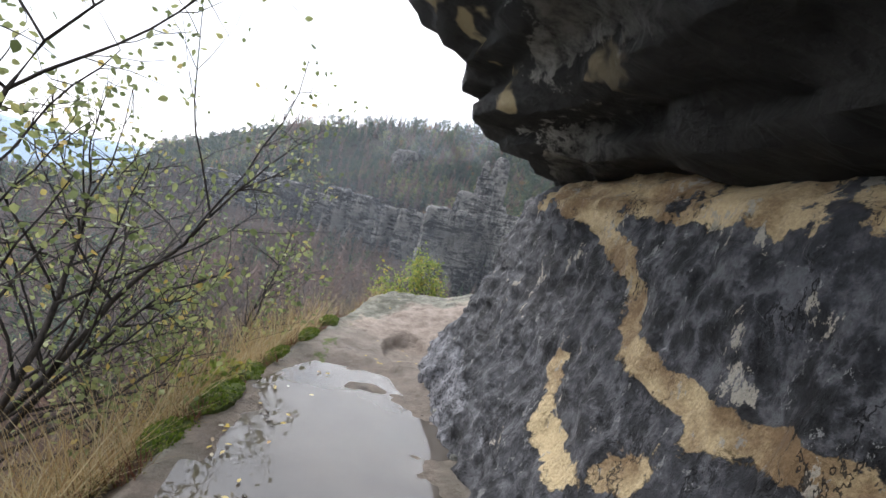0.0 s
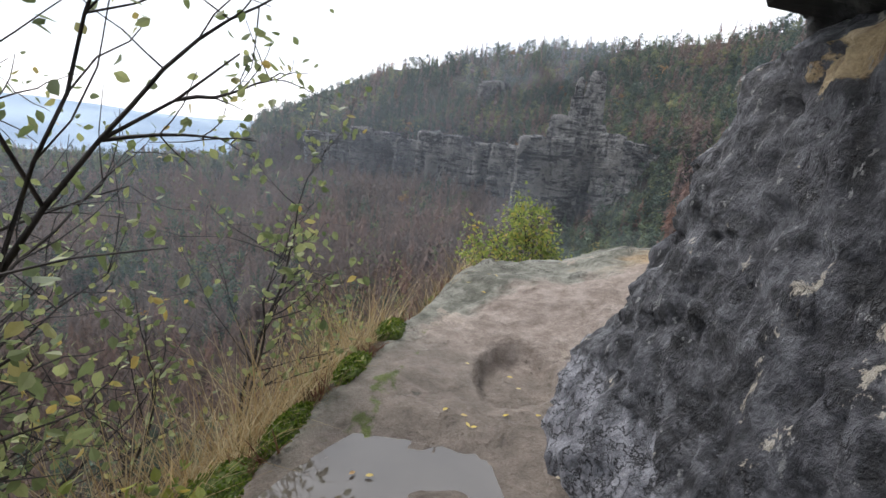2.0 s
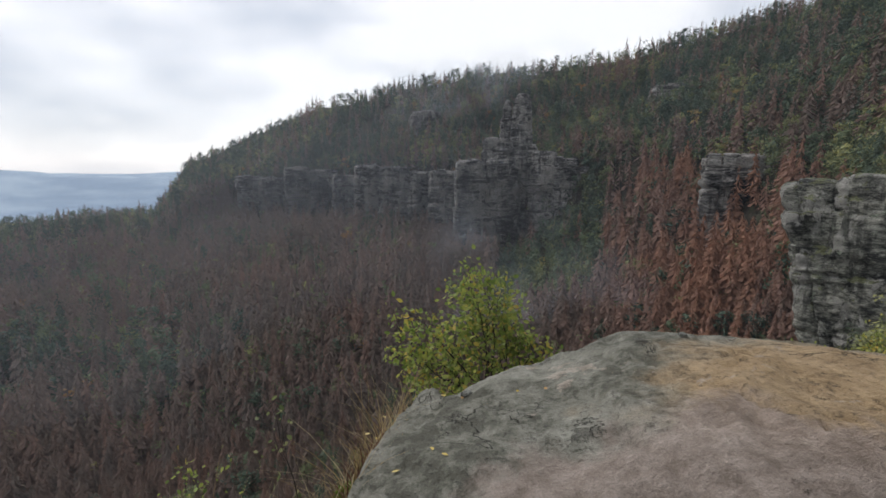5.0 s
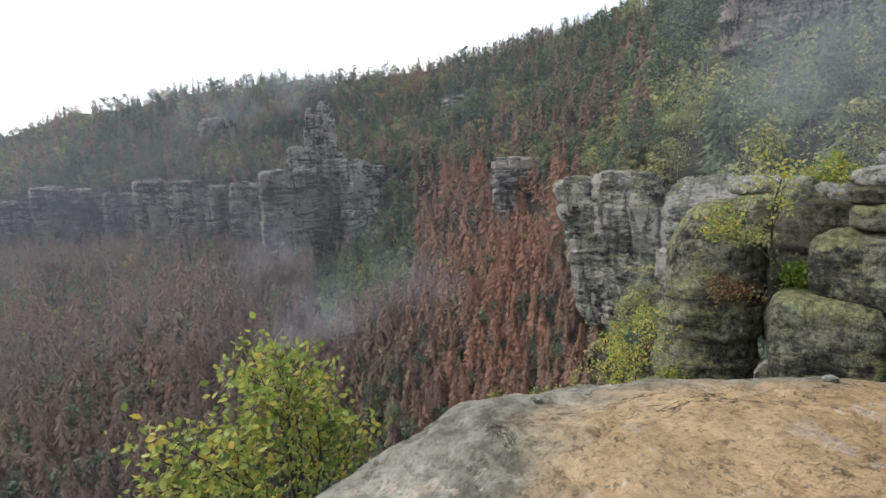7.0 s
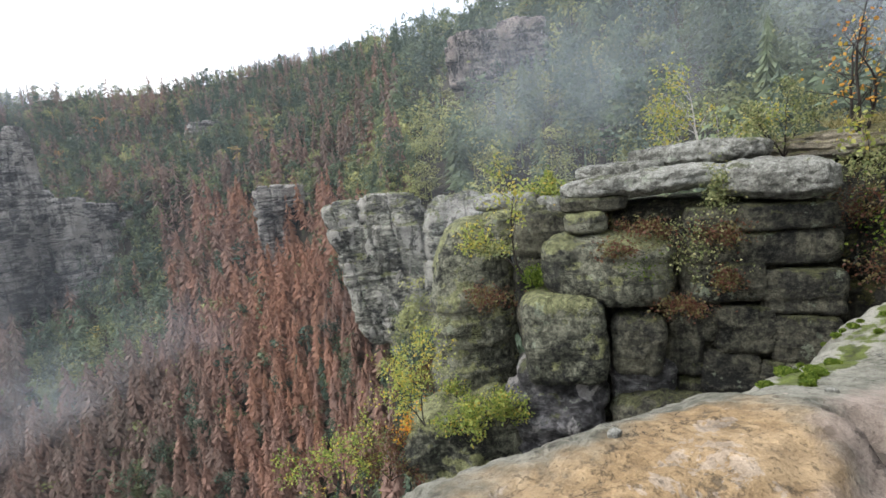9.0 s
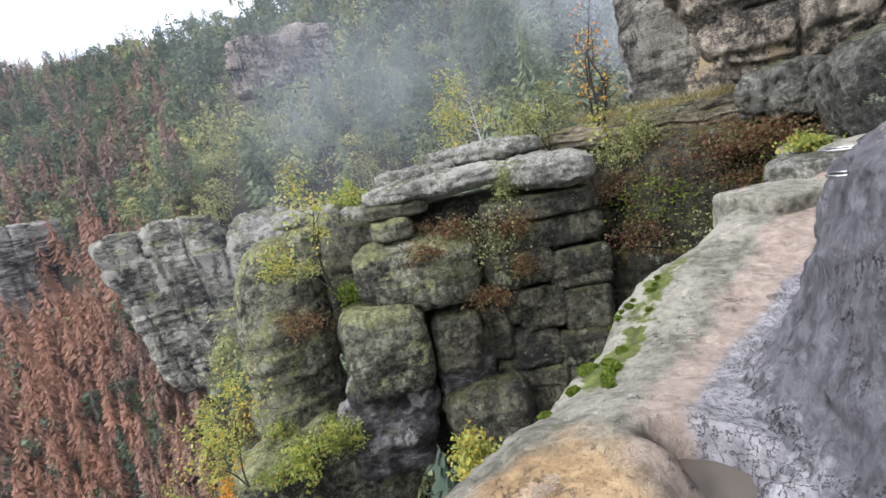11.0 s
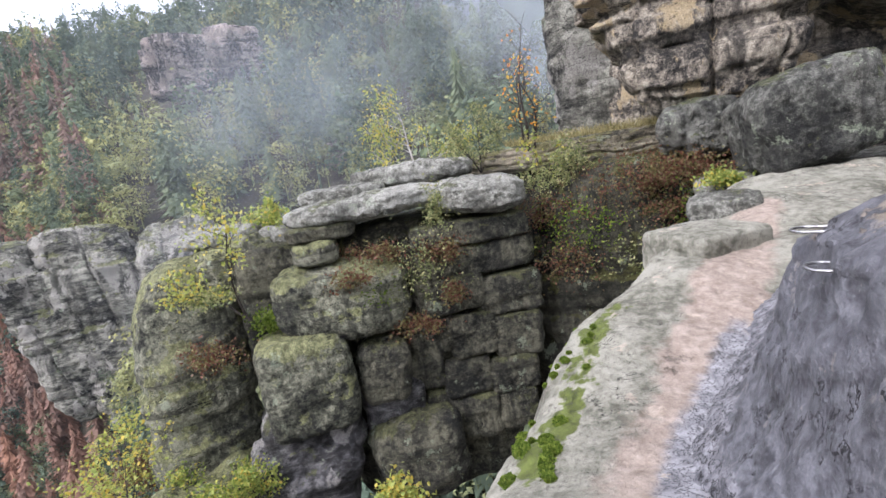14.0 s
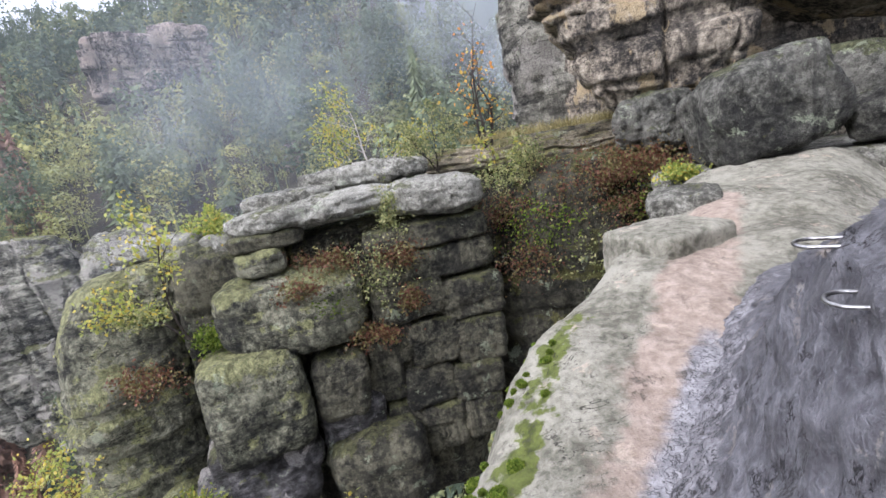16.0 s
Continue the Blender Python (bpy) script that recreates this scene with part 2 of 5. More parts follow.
M["wall"] = n.done(c, n.ramp(fine, (0.3, 0.42), (0.7, 0.75)), n.math('SUBTRACT', n.math('SUBTRACT', relief, n.math('ADD', n.math('MULTIPLY', rift, 0.35), n.math('MULTIPLY', n.math('MULTIPLY', plates, skirt), 0.3))), n.math('MULTIPLY', vein, 0.25)), 1.0, 0.05, 0.4)

n = Nodes("black_overhang_sandstone")
big = n.noise(1.1, 5, 0.6, n.pos((1, 0.5, 1.5)), 0.5)
fine = n.noise(9, 9, 0.72)
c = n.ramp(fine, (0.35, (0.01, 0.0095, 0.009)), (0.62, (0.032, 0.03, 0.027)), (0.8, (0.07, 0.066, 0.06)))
# grey rock patches, gathered on the lip to paint its lit edges paler
grey = n.math('MULTIPLY', n.band(n.math('ADD', big, n.math('MULTIPLY', n.math('SUBTRACT', fine, 0.5), 0.35)), 0.52, 0.56), n.attr("lit_lip"))
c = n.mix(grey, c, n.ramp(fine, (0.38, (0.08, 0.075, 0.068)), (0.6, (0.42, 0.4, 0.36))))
c = n.mix(n.math('MULTIPLY', n.band(n.noise(1.6, 4, 0.5), 0.63, 0.67), n.attr("lit_lip")), c, (0.45, 0.36, 0.2))
M["overhang"] = n.done(c, 0.7, n.math('ADD', fine, n.math('MULTIPLY', big, 2.0)), 1.0, 0.09, 0.35)

# ledge: grey lichen stone, ochre crown, trodden pink-brown path, moss and damp apron
n = Nodes("trodden_ledge_sandstone")
big = n.noise(1.2, 5, 0.6)
fine = n.noise(9, 8, 0.68)
grain = n.noise(110, 4, 0.7)
c = n.ramp(n.math('ADD', n.math('MULTIPLY', big, 0.5), n.math('MULTIPLY', fine, 0.5)), (0.41, (0.105, 0.103, 0.08)), (0.48, (0.19, 0.187, 0.152)), (0.57, (0.29, 0.283, 0.238)))
c = n.mix(n.math('MULTIPLY', n.band(n.math('ADD', n.attr("ochre"), n.math('SUBTRACT', n.noise(1.6, 7, 0.65), 0.5)), 0.25, 0.7), 0.72), c, n.ramp(fine, (0.34, (0.3, 0.19, 0.09)), (0.64, (0.5, 0.33, 0.16))))
path = n.band(n.math('ADD', n.attr("path"), n.math('MULTIPLY', n.math('SUBTRACT', n.noise(2.6, 5, 0.65), 0.5), 1.0)), 0.35, 0.65)
c = n.mix(n.math('MULTIPLY', path, 0.85), c, n.ramp(fine, (0.36, (0.215, 0.168, 0.138)), (0.64, (0.37, 0.3, 0.258))))
wet = n.band(n.math('ADD', n.attr("wet"), n.math('MULTIPLY', n.math('SUBTRACT', n.noise(2.0, 4, 0.6), 0.5), 0.6)), 0.35, 0.7)
c = n.mix(n.math('MULTIPLY', wet, 0.7), c, n.ramp(fine, (0.3, (0.1, 0.082, 0.064)), (0.7, (0.2, 0.165, 0.13))))
apron = n.band(n.math('ADD', n.attr("apron"), n.math('MULTIPLY', n.math('SUBTRACT', n.noise(3.2, 5, 0.7), 0.5), 0.7)), 0.35, 0.65)
plates = n.band(n.math('ABSOLUTE', n.math('SUBTRACT', n.noise(15.0, 4, 0.6), 0.5)), 0.028, 0.008)
c = n.mix(apron, c, n.ramp(fine, (0.36, (0.15, 0.15, 0.165)), (0.62, (0.33, 0.33, 0.35))))
c = n.mix(n.math('MULTIPLY', n.math('MULTIPLY', plates, apron), 0.85), c, (0.025, 0.025, 0.03))
mossy = n.band(n.math('ADD', n.attr("moss"), n.math('MULTIPLY', n.math('SUBTRACT', n.noise(5.5, 4, 0.6), 0.5), 1.6)), 0.8, 0.95)
c = n.mix(mossy, c, n.ramp(fine, (0.3, (0.045, 0.06, 0.012)), (0.7, (0.14, 0.17, 0.04))))
c = n.mix(n.band(n.attr("soil"), 0.3, 0.7), c, n.ramp(fine, (0.3, (0.035, 0.025, 0.017)), (0.7, (0.1, 0.075, 0.05))))
crack = n.band(n.noise(3.0, 9, 0.78), 0.61, 0.625)
c = n.mix(n.math('MULTIPLY', crack, 0.55), c, (0.05, 0.047, 0.04))
dry = n.math('SUBTRACT', 1.0, n.math('MAXIMUM', wet, path))
speck = n.math('MULTIPLY', n.band(n.noise(30.0, 7, 0.8), 0.56, 0.6), n.math('ADD', 0.08, n.math('MULTIPLY', dry, 0.4)))
c = n.mix(speck, c, (0.06, 0.058, 0.05))
pale = n.math('MULTIPLY', n.band(n.noise(2.2, 7, 0.72, None, 0.3), 0.6, 0.615), n.math('SUBTRACT', 1.0, n.math('MAXIMUM', wet, mossy)))
c = n.mix(n.math('MULTIPLY', pale, 0.6), c, n.ramp(fine, (0.38, (0.3, 0.25, 0.2)), (0.62, (0.5, 0.42, 0.35))))
hair = n.math('ABSOLUTE', n.math('SUBTRACT', n.noise(1.3, 6, 0.62, None, 0.8), 0.5))
hair = n.math('MULTIPLY', n.math('MULTIPLY', n.band(hair, 0.006, 0.002), n.band(n.noise(0.9, 2), 0.48, 0.6)), dry)
c = n.mix(n.math('MULTIPLY', hair, 0.85), c, (0.03, 0.028, 0.024))
c = n.mix(0.35, c, n.ramp(grain, (0.32, 0.25), (0.68, 0.78)), 'OVERLAY')
relief = n.math('ADD', fine, n.math('ADD', n.math('MULTIPLY', grain, 0.2), n.math('SUBTRACT', n.math('MULTIPLY', big, 1.2), n.math('ADD', n.math('MULTIPLY', speck, 0.2), n.math('ADD', n.math('MULTIPLY', hair, 0.4), n.math('MULTIPLY', crack, 0.4))))))
M["ledge"] = n.done(c, n.math('SUBTRACT', 0.85, n.math('MULTIPLY', wet, 0.3)), relief, 1.0, 0.05)

n = Nodes("puddle_water")
n.b.inputs["IOR"].default_value = 1.5
M["water"] = n.done(n.mix(n.noise(2.0), (0.07, 0.06, 0.05), (0.11, 0.095, 0.08)), 0.02, n.noise(9.0, 2), 0.02, 0.01, 1.0)

n = Nodes("forest_floor")
M["floor"] = n.done(n.ramp(n.noise(0.3, 8, 0.75), (0.35, (0.02, 0.019, 0.014)), (0.5, (0.04, 0.034, 0.024)), (0.65, (0.045, 0.05, 0.026))), 0.95, n.noise(0.8, 5), 1.0, 0.6)
# far hills: the blue of the air haze is painted into the base colour
n = Nodes("haze_tinted_hills")
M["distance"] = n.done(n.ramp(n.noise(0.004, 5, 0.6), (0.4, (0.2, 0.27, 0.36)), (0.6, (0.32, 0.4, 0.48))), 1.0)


def leaf_material(name, *stops, shine=0.45, through=0.45):
    n = Nodes(name)
    c = n.ramp(n.island(), *stops)
    c = n.mix(0.25, c, n.ramp(n.noise(30, 3), (0.3, 0.3), (0.7, 0.75)), 'OVERLAY')
    m = n.done(c, shine, None)
    tr = n.t.nodes.new("ShaderNodeBsdfTranslucent")
    n.put(c, tr.inputs["Color"])
    mx = n.t.nodes.new("ShaderNodeMixShader")
    mx.inputs[0].default_value = through
    n.t.links.new(n.b.outputs[0], mx.inputs[1])
    n.t.links.new(tr.outputs[0], mx.inputs[2])
    n.t.links.new(mx.outputs[0], n.o.inputs[0])
    return m


def wood_material(name, a, b):
    n = Nodes(name)
    return n.done(n.ramp(n.noise(1.0, 4, 0.6, n.pos((30, 30, 6))), (0.35, a), (0.65, b)), 0.85, n.noise(60, 3), 0.5, 0.004)


def forest_material(name, *stops):
    """Colour from each tree's own tone, broken up needle by needle."""
    n = Nodes(name)
    c = n.ramp(n.attr("tone"), *stops)
    c = n.mix(0.35, c, n.ramp(n.island(), (0.0, 0.36), (1.0, 0.68)), 'OVERLAY')
    m = n.done(c, 0.9, None, spec=0.05)
    tr = n.t.nodes.new("ShaderNodeBsdfTranslucent")
    n.put(c, tr.inputs["Color"])
    mx = n.t.nodes.new("ShaderNodeMixShader")
    mx.inputs[0].default_value = 0.25
    n.t.links.new(n.b.outputs[0], mx.inputs[1])
    n.t.links.new(tr.outputs[0], mx.inputs[2])
    n.t.links.new(mx.outputs[0], n.o.inputs[0])
    return m


M["leaf_birch"] = leaf_material("birch_leaves", (0.0, (0.13, 0.19, 0.04)), (0.45, (0.25, 0.31, 0.075)), (0.85, (0.4, 0.41, 0.1)), (1.0, (0.52, 0.36, 0.07)))
M["leaf_dull"] = leaf_material("grey_green_leaves", (0.0, (0.11, 0.14, 0.055)), (0.5, (0.21, 0.24, 0.1)), (0.9, (0.36, 0.35, 0.17)))
M["leaf_grey"] = leaf_material("soft_birch_leaves", (0.0, (0.12, 0.155, 0.06)), (0.5, (0.22, 0.26, 0.11)), (0.88, (0.36, 0.38, 0.16)), (1.0, (0.5, 0.36, 0.1)))
M["leaf_yellow"] = leaf_material("yellow_leaves", (0.0, (0.22, 0.28, 0.07)), (0.6, (0.36, 0.38, 0.1)), (0.95, (0.5, 0.38, 0.07)))
M["leaf_orange"] = leaf_material("orange_leaves", (0.0, (0.6, 0.2, 0.03)), (0.5, (0.55, 0.3, 0.05)), (0.9, (0.4, 0.33, 0.06)))
M["leaf_heather"] = leaf_material("heather_sprigs", (0.0, (0.1, 0.04, 0.028)), (0.45, (0.16, 0.075, 0.045)), (0.75, (0.13, 0.12, 0.045)), (1.0, (0.2, 0.18, 0.08)))
M["leaf_moss"] = leaf_material("moss_tufts", (0.0, (0.05, 0.09, 0.012)), (0.5, (0.11, 0.17, 0.02)), (0.9, (0.19, 0.24, 0.04)), shine=0.9)
M["grass_dry"] = leaf_material("dry_grass", (0.0, (0.3, 0.2, 0.09)), (0.5, (0.42, 0.31, 0.16)), (0.9, (0.5, 0.42, 0.26)), shine=0.7)
M["grass_green"] = leaf_material("grass_blades", (0.0, (0.1, 0.1, 0.035)), (0.5, (0.24, 0.21, 0.09)), (0.9, (0.4, 0.34, 0.18)), shine=0.7)
M["bark"] = wood_material("dark_bark", (0.016, 0.013, 0.011), (0.06, 0.05, 0.042))
M["bark_pale"] = wood_material("pale_birch_bark", (0.2, 0.18, 0.15), (0.5, 0.48, 0.44))
M["dead"] = forest_material("dead_spruce_needles", (0.0, (0.165, 0.135, 0.115)), (0.4, (0.2, 0.142, 0.118)), (0.7, (0.25, 0.155, 0.122)), (1.0, (0.3, 0.165, 0.112)))
M["green"] = forest_material("green_pine_needles", (0.0, (0.06, 0.085, 0.068)), (0.5, (0.1, 0.13, 0.092)), (1.0, (0.19, 0.225, 0.125)))
M["leafy"] = forest_material("autumn_crowns", (0.0, (0.13, 0.16, 0.095)), (0.5, (0.2, 0.22, 0.115)), (0.8, (0.34, 0.34, 0.14)), (0.9, (0.38, 0.33, 0.13)), (1.0, (0.33, 0.19, 0.09)))
M["snag"] = forest_material("grey_bare_trunks", (0.0, (0.1, 0.09, 0.08)), (1.0, (0.25, 0.22, 0.19)))
n = Nodes("galvanised_steel")
n.b.inputs["Metallic"].default_value = 1.0
M["steel"] = n.done(n.ramp(n.noise(40, 4), (0.35, (0.2, 0.2, 0.205)), (0.65, (0.42, 0.42, 0.43))), 0.38, n.noise(120, 2), 0.2, 0.002)


# ---- mesh helpers ----
def mesh_data(name, verts, faces, material, smooth_faces=True, attrs=None):
    """verts: n x 3 array; faces: m x 3 or m x 4 array, or a list of such arrays."""
    me = bpy.data.meshes.new(name)
    groups = faces if isinstance(faces, list) else [faces]
    groups = [np.asarray(g, dtype=np.int32) for g in groups if len(g)]
    me.vertices.add(len(verts))
    me.vertices.foreach_set("co", np.asarray(verts, dtype=np.float32).ravel())
    loops = np.concatenate([g.ravel() for g in groups])
    sizes = np.concatenate([np.full(len(g), g.shape[1], dtype=np.int32) for g in groups])
    me.loops.add(len(loops))
    me.loops.foreach_set("vertex_index", loops)
    me.polygons.add(len(sizes))
    me.polygons.foreach_set("loop_start", np.concatenate([[0], np.cumsum(sizes)[:-1]]).astype(np.int32))
    me.polygons.foreach_set("use_smooth", np.full(len(sizes), smooth_faces))
    me.update(calc_edges=True)
    me.validate()
    for key, values in (attrs or {}).items():
        a = me.attributes.new(key, 'FLOAT', 'POINT')
        a.data.foreach_set("value", np.asarray(values, dtype=np.float32))
    me.materials.append(material)
    return me


def part(name, data, parent, label=""):
    ob = new(name, data)
    ob.parent = parent
    return tagged(ob, label)


def thing(name, at, label, category, group="", kind=""):
    ob = new(name)
    ob.location = at
    ob.empty_display_size = 0.2
    return tagged(ob, label, category, group, kind)


def grid_faces(nu, nv, closed=False):
    i, j = np.meshgrid(np.arange(nu if closed else nu - 1), np.arange(nv - 1), indexing="ij")
    i, j = i.ravel(), j.ravel()
    k = (i + 1) % nu
    return np.stack([i * nv + j, k * nv + j, k * nv + j + 1, i * nv + j + 1], axis=1)


def mist_material(name, scale, lo, hi, most):
    """Thin drifting vapour: mostly clear, whitish where the noise thickens."""
    n = Nodes(name)
    density = n.math('MULTIPLY', n.math('MULTIPLY', n.band(n.noise(scale, 4, 0.5, n.pos((1, 1, 0.8)), 0.3), lo, hi), n.attr("thick")), most)
    n.t.nodes.remove(n.b)
    clear = n.t.nodes.new("ShaderNodeBsdfTransparent")
    veil = n.t.nodes.new("ShaderNodeBsdfDiffuse")
    veil.inputs["Color"].default_value = (0.41, 0.445, 0.5, 1)
    back = n.t.nodes.new("ShaderNodeBsdfTranslucent")
    back.inputs["Color"].default_value = (0.41, 0.445, 0.5, 1)
    both = n.t.nodes.new("ShaderNodeAddShader")
    mx = n.t.nodes.new("ShaderNodeMixShader")
    n.t.links.new(veil.outputs[0], both.inputs[0])
    n.t.links.new(back.outputs[0], both.inputs[1])
    n.put(density, mx.inputs[0])
    n.t.links.new(clear.outputs[0], mx.inputs[1])
    n.t.links.new(both.outputs[0], mx.inputs[2])
    n.t.links.new(mx.outputs[0], n.o.inputs[0])
    return n.m


M["haze"] = mist_material("valley_haze", 0.012, 0.2, 0.6, 0.014)
M["haze_near"] = mist_material("gorge_haze", 0.02, 0.25, 0.65, 0.09)
M["haze_far"] = mist_material("far_valley_haze", 0.008, 0.1, 0.5, 0.03)
M["mist"] = mist_material("drifting_mist", 0.03, 0.38, 0.8, 0.34)
M["wisp"] = mist_material("thin_wisp", 0.03, 0.38, 0.78, 0.32)


# ---- ledge and wall: plan ----
EDGE = np.array([(-1.0, -3.0), (-1.05, 2.5), (-1.1, 4.2), (-0.97, 5.6), (-0.82, 6.6), (-0.6, 7.6), (-0.15, 8.2), (0.5, 8.42), (1.3, 8.42), (2.1, 8.15), (2.8, 7.75), (3.5, 7.45), (4.3, 7.36),
                 (4.9, 7.22), (5.5, 6.96), (6.1, 6.9), (6.7, 6.72), (7.15, 6.35), (7.6, 5.9), (8.0, 5.72), (8.5, 5.35), (8.9, 4.85), (9.5, 4.45), (10.3, 4.35), (11.2, 3.9), (12.6, 3.2)])
BASE = np.array([(1.5, -3.0), (0.95, 1.2), (0.72, 2.4), (0.52, 3.4), (0.33, 4.3), (0.14, 5.1), (0.26, 5.55), (0.6, 5.88), (1.3, 6.05), (2.4, 6.22), (3.7, 6.28), (4.4, 6.08), (5.3, 5.62), (6.6, 4.95), (8.2, 4.15), (10.5, 3.0)])


def resample(line, count, passes=4):
    d = np.concatenate([[0], np.cumsum(np.linalg.norm(np.diff(line, axis=0), axis=1))])
    s = np.linspace(0, d[-1], count)
    out = np.stack([np.interp(s, d, line[:, k]) for k in (0, 1)], axis=1)
    for _ in range(passes):
        out[1:-1] = (out[:-2] + 2 * out[1:-1] + out[2:]) / 4
    return out


def distance_to(line, x, y):
    best = np.full(x.shape, 1e9)
    for (ax, ay), (bx, by) in zip(line[:-1], line[1:]):
        dx, dy = bx - ax, by - ay
        t = np.clip(((x - ax) * dx + (y - ay) * dy) / (dx * dx + dy * dy), 0, 1)
        best = np.minimum(best, np.hypot(x - ax - t * dx, y - ay - t * dy))
    return best


def inside(poly, x, y):
    hit = np.zeros(x.shape, dtype=bool)
    for (ax, ay), (bx, by) in zip(poly, np.roll(poly, -1, axis=0)):
        cross = ((ay > y) != (by > y)) & (x < (bx - ax) * (y - ay) / (by - ay + 1e-12) + ax)
        hit ^= cross
    return hit


EDGE_FINE = resample(EDGE, 90, 2)
BASE_FINE = resample(BASE, 150, 3)
LEDGE_POLY = np.concatenate([EDGE_FINE, [(12.5, -6), (-1.0, -6)]])


def gauss(x, y, cx, cy, rx, ry, turn=0.0):
    a = math.cos(turn) * (x - cx) + math.sin(turn) * (y - cy)
    b = -math.sin(turn) * (x - cx) + math.cos(turn) * (y - cy)
    return np.exp(-(a / rx) ** 2 - (b / ry) ** 2)


SEAMS = [resample(np.array(q, dtype=float), 30, 2) for q in ([(-0.15, 7.5), (0.2, 7.42), (0.37, 7.2), (0.42, 6.9), (0.55, 6.4)], [(0.5, 7.4), (0.68, 7.18), (0.86, 7.22), (1.0, 6.85), (1.3, 6.75)], [(0.45, 7.95), (0.6, 7.6), (0.58, 7.4)], [(1.6, 7.8), (2.3, 7.5), (2.6, 7.0)], [(-0.25, 6.6), (-0.08, 6.63)])]


def ledge_height(x, y):
    """The top of the trodden ledge, with its worn hollows, and the drop beyond its rim."""
    along = np.interp(x, [-1, 0.2, 0.8, 2.3, 3.3, 4.4, 5.4, 6.5, 7.4, 8.1, 8.9, 9.05, 9.4, 10.5, 12], [0.06, 0.2, 0.37, 0.43, 0.41, 0.2, 0.14, 0.28, 0.48, 0.6, 0.52, 0.6, 0.66, 0.8, 0.98])
    z = along * smooth(5.2, 7.1, y + np.clip(x, 0, 2) * 0.6 + np.clip(x - 5, 0, 7) * 0.7) + 0.035 * smooth(4.5, 5.1, y)
    p = np.stack([x, y, np.zeros_like(x)], axis=1)
    calm = 1 - 0.8 * gauss(x, y, -0.38, 3.2, 0.7, 1.8)
    z = z + 0.05 * calm * fbm(p, 0.9, 3, 5) + 0.022 * fbm(p, 4.0, 3, 9) + 0.007 * fbm(p, 19.0, 2, 12)
    seam = np.abs(fbm(p * np.array([1, 1.3, 1]), 1.1, 4, 15))
    z = z - 0.03 * smooth(0.06, 0.0, seam) * smooth(5.6, 6.2, y + np.clip(x, 0, 1)) + 0.035 * smooth(-0.02, 0.02, fbm(p, 0.8, 3, 16)) * smooth(5.8, 6.6, y)
    z = z - 0.115 * gauss(x, y, -0.38, 3.2, 0.66, 1.85) - 0.09 * smooth(0.5, 0.62, gauss(x, y, -0.12, 5.55, 0.3, 0.42))
    for line in SEAMS:
        d = distance_to(line, x, y)
        z = z - 0.035 * np.exp(-(d / 0.028) ** 2) + 0.02 * np.exp(-(d / 0.2) ** 2)
    z = z + 0.052 * gauss(x, y, -0.5, 2.9, 0.2, 0.26)
    z = z - 0.3 * smooth(0.4, 0.6, gauss(x, y, 3.4, 6.46, 0.22, 0.3, -0.4)) - 0.1 * smooth(0.3, 0.5, gauss(x, y, 2.8, 6.4, 0.55, 0.22, 0.05)) - 0.1 * gauss(x, y, 2.7, 6.35, 0.5, 0.25, 0.1)
    z = z + 0.1 * smooth(0.4, 0.75, gauss(x, y, 8.7, 5.3, 0.9, 0.7, -0.4))
    away = np.where(inside(LEDGE_POLY, x, y), 1.0, -1.0) * distance_to(EDGE_FINE, x, y)
    inner, outer = np.clip(away, 0, None), np.clip(-away, 0, None)
    round_off = np.where(x + y > 7, 0.26, 0.02)
    z = z - round_off * np.exp(-inner / 0.35)
    steep = np.where((x < 0) & (y < 6.2), 0.75, 2.2)
    z = z - steep * outer - 0.9 * outer ** 2
    return z + 0.12 * np.clip(outer, 0, 1) * fbm(p, 2.2, 3, 21), away


def build_ledge():
    xs = np.concatenate([np.arange(-3.2, 4.5, 0.035), np.arange(4.5, 12.6, 0.07)])
    ys = np.arange(-2.5, 10.2, 0.045)
    X, Y = np.meshgrid(xs, ys, indexing="ij")
    x, y = X.ravel(), Y.ravel()
    z, away = ledge_height(x, y)
    z = np.maximum(z, -9.0)
    wall = distance_to(BASE_FINE, x, y)
    route = resample(np.array([(-0.4, 0.0), (-0.4, 3.0), (-0.3, 5.4), (0.15, 6.3), (1.2, 6.7), (2.5, 6.75), (3.6, 6.46), (4.6, 6.1), (5.8, 5.62), (7.5, 4.85), (10, 3.7)]), 60)
    trail = distance_to(route, x, y)
    attrs = {
        "path": np.exp(-(trail / np.interp(y + np.clip(x - 0.5, 0, 9), [5.6, 7.6, 8.5], [0.8, 0.6, 0.4])) ** 2),
        "wet": smooth(6.3, 5.2, y) * smooth(1.6, 0.9, x) * smooth(-0.1, 0.15, away),
        "apron": np.exp(-(wall / 0.26) ** 2) * smooth(5.4, 6.0, y + 0.5 * np.clip(x, 0, 1)),
        "ochre": np.clip(1.0 * gauss(x, y, 1.7, 7.1, 1.15, 0.75) + 0.6 * gauss(x, y, 2.9, 6.95, 0.6, 0.4), 0, 1),
        "moss": np.exp(-((away - 0.28) / 0.28) ** 2) * (1.0 * smooth(3.9, 4.6, x) * smooth(7.6, 6.6, x) + 0.8 * smooth(-0.6, -0.75, x) * smooth(3.6, 4.2, y) * smooth(6.2, 5.9, y)) + 0.75 * gauss(x, y, 5.05, 6.8, 0.13, 0.1),
        "soil": np.clip(smooth(0.1, -0.12, away) * smooth(6.3, 5.6, y) * smooth(0.5, -0.5, x), 0, 1),
    }
    attrs["path"] = attrs["path"] * (1 - 0.75 * attrs["ochre"])
    ob = new("ground_ledge", mesh_data("ground_ledge", np.stack([x, y, z], axis=1), grid_faces(len(xs), len(ys)), M["ledge"], True, attrs))
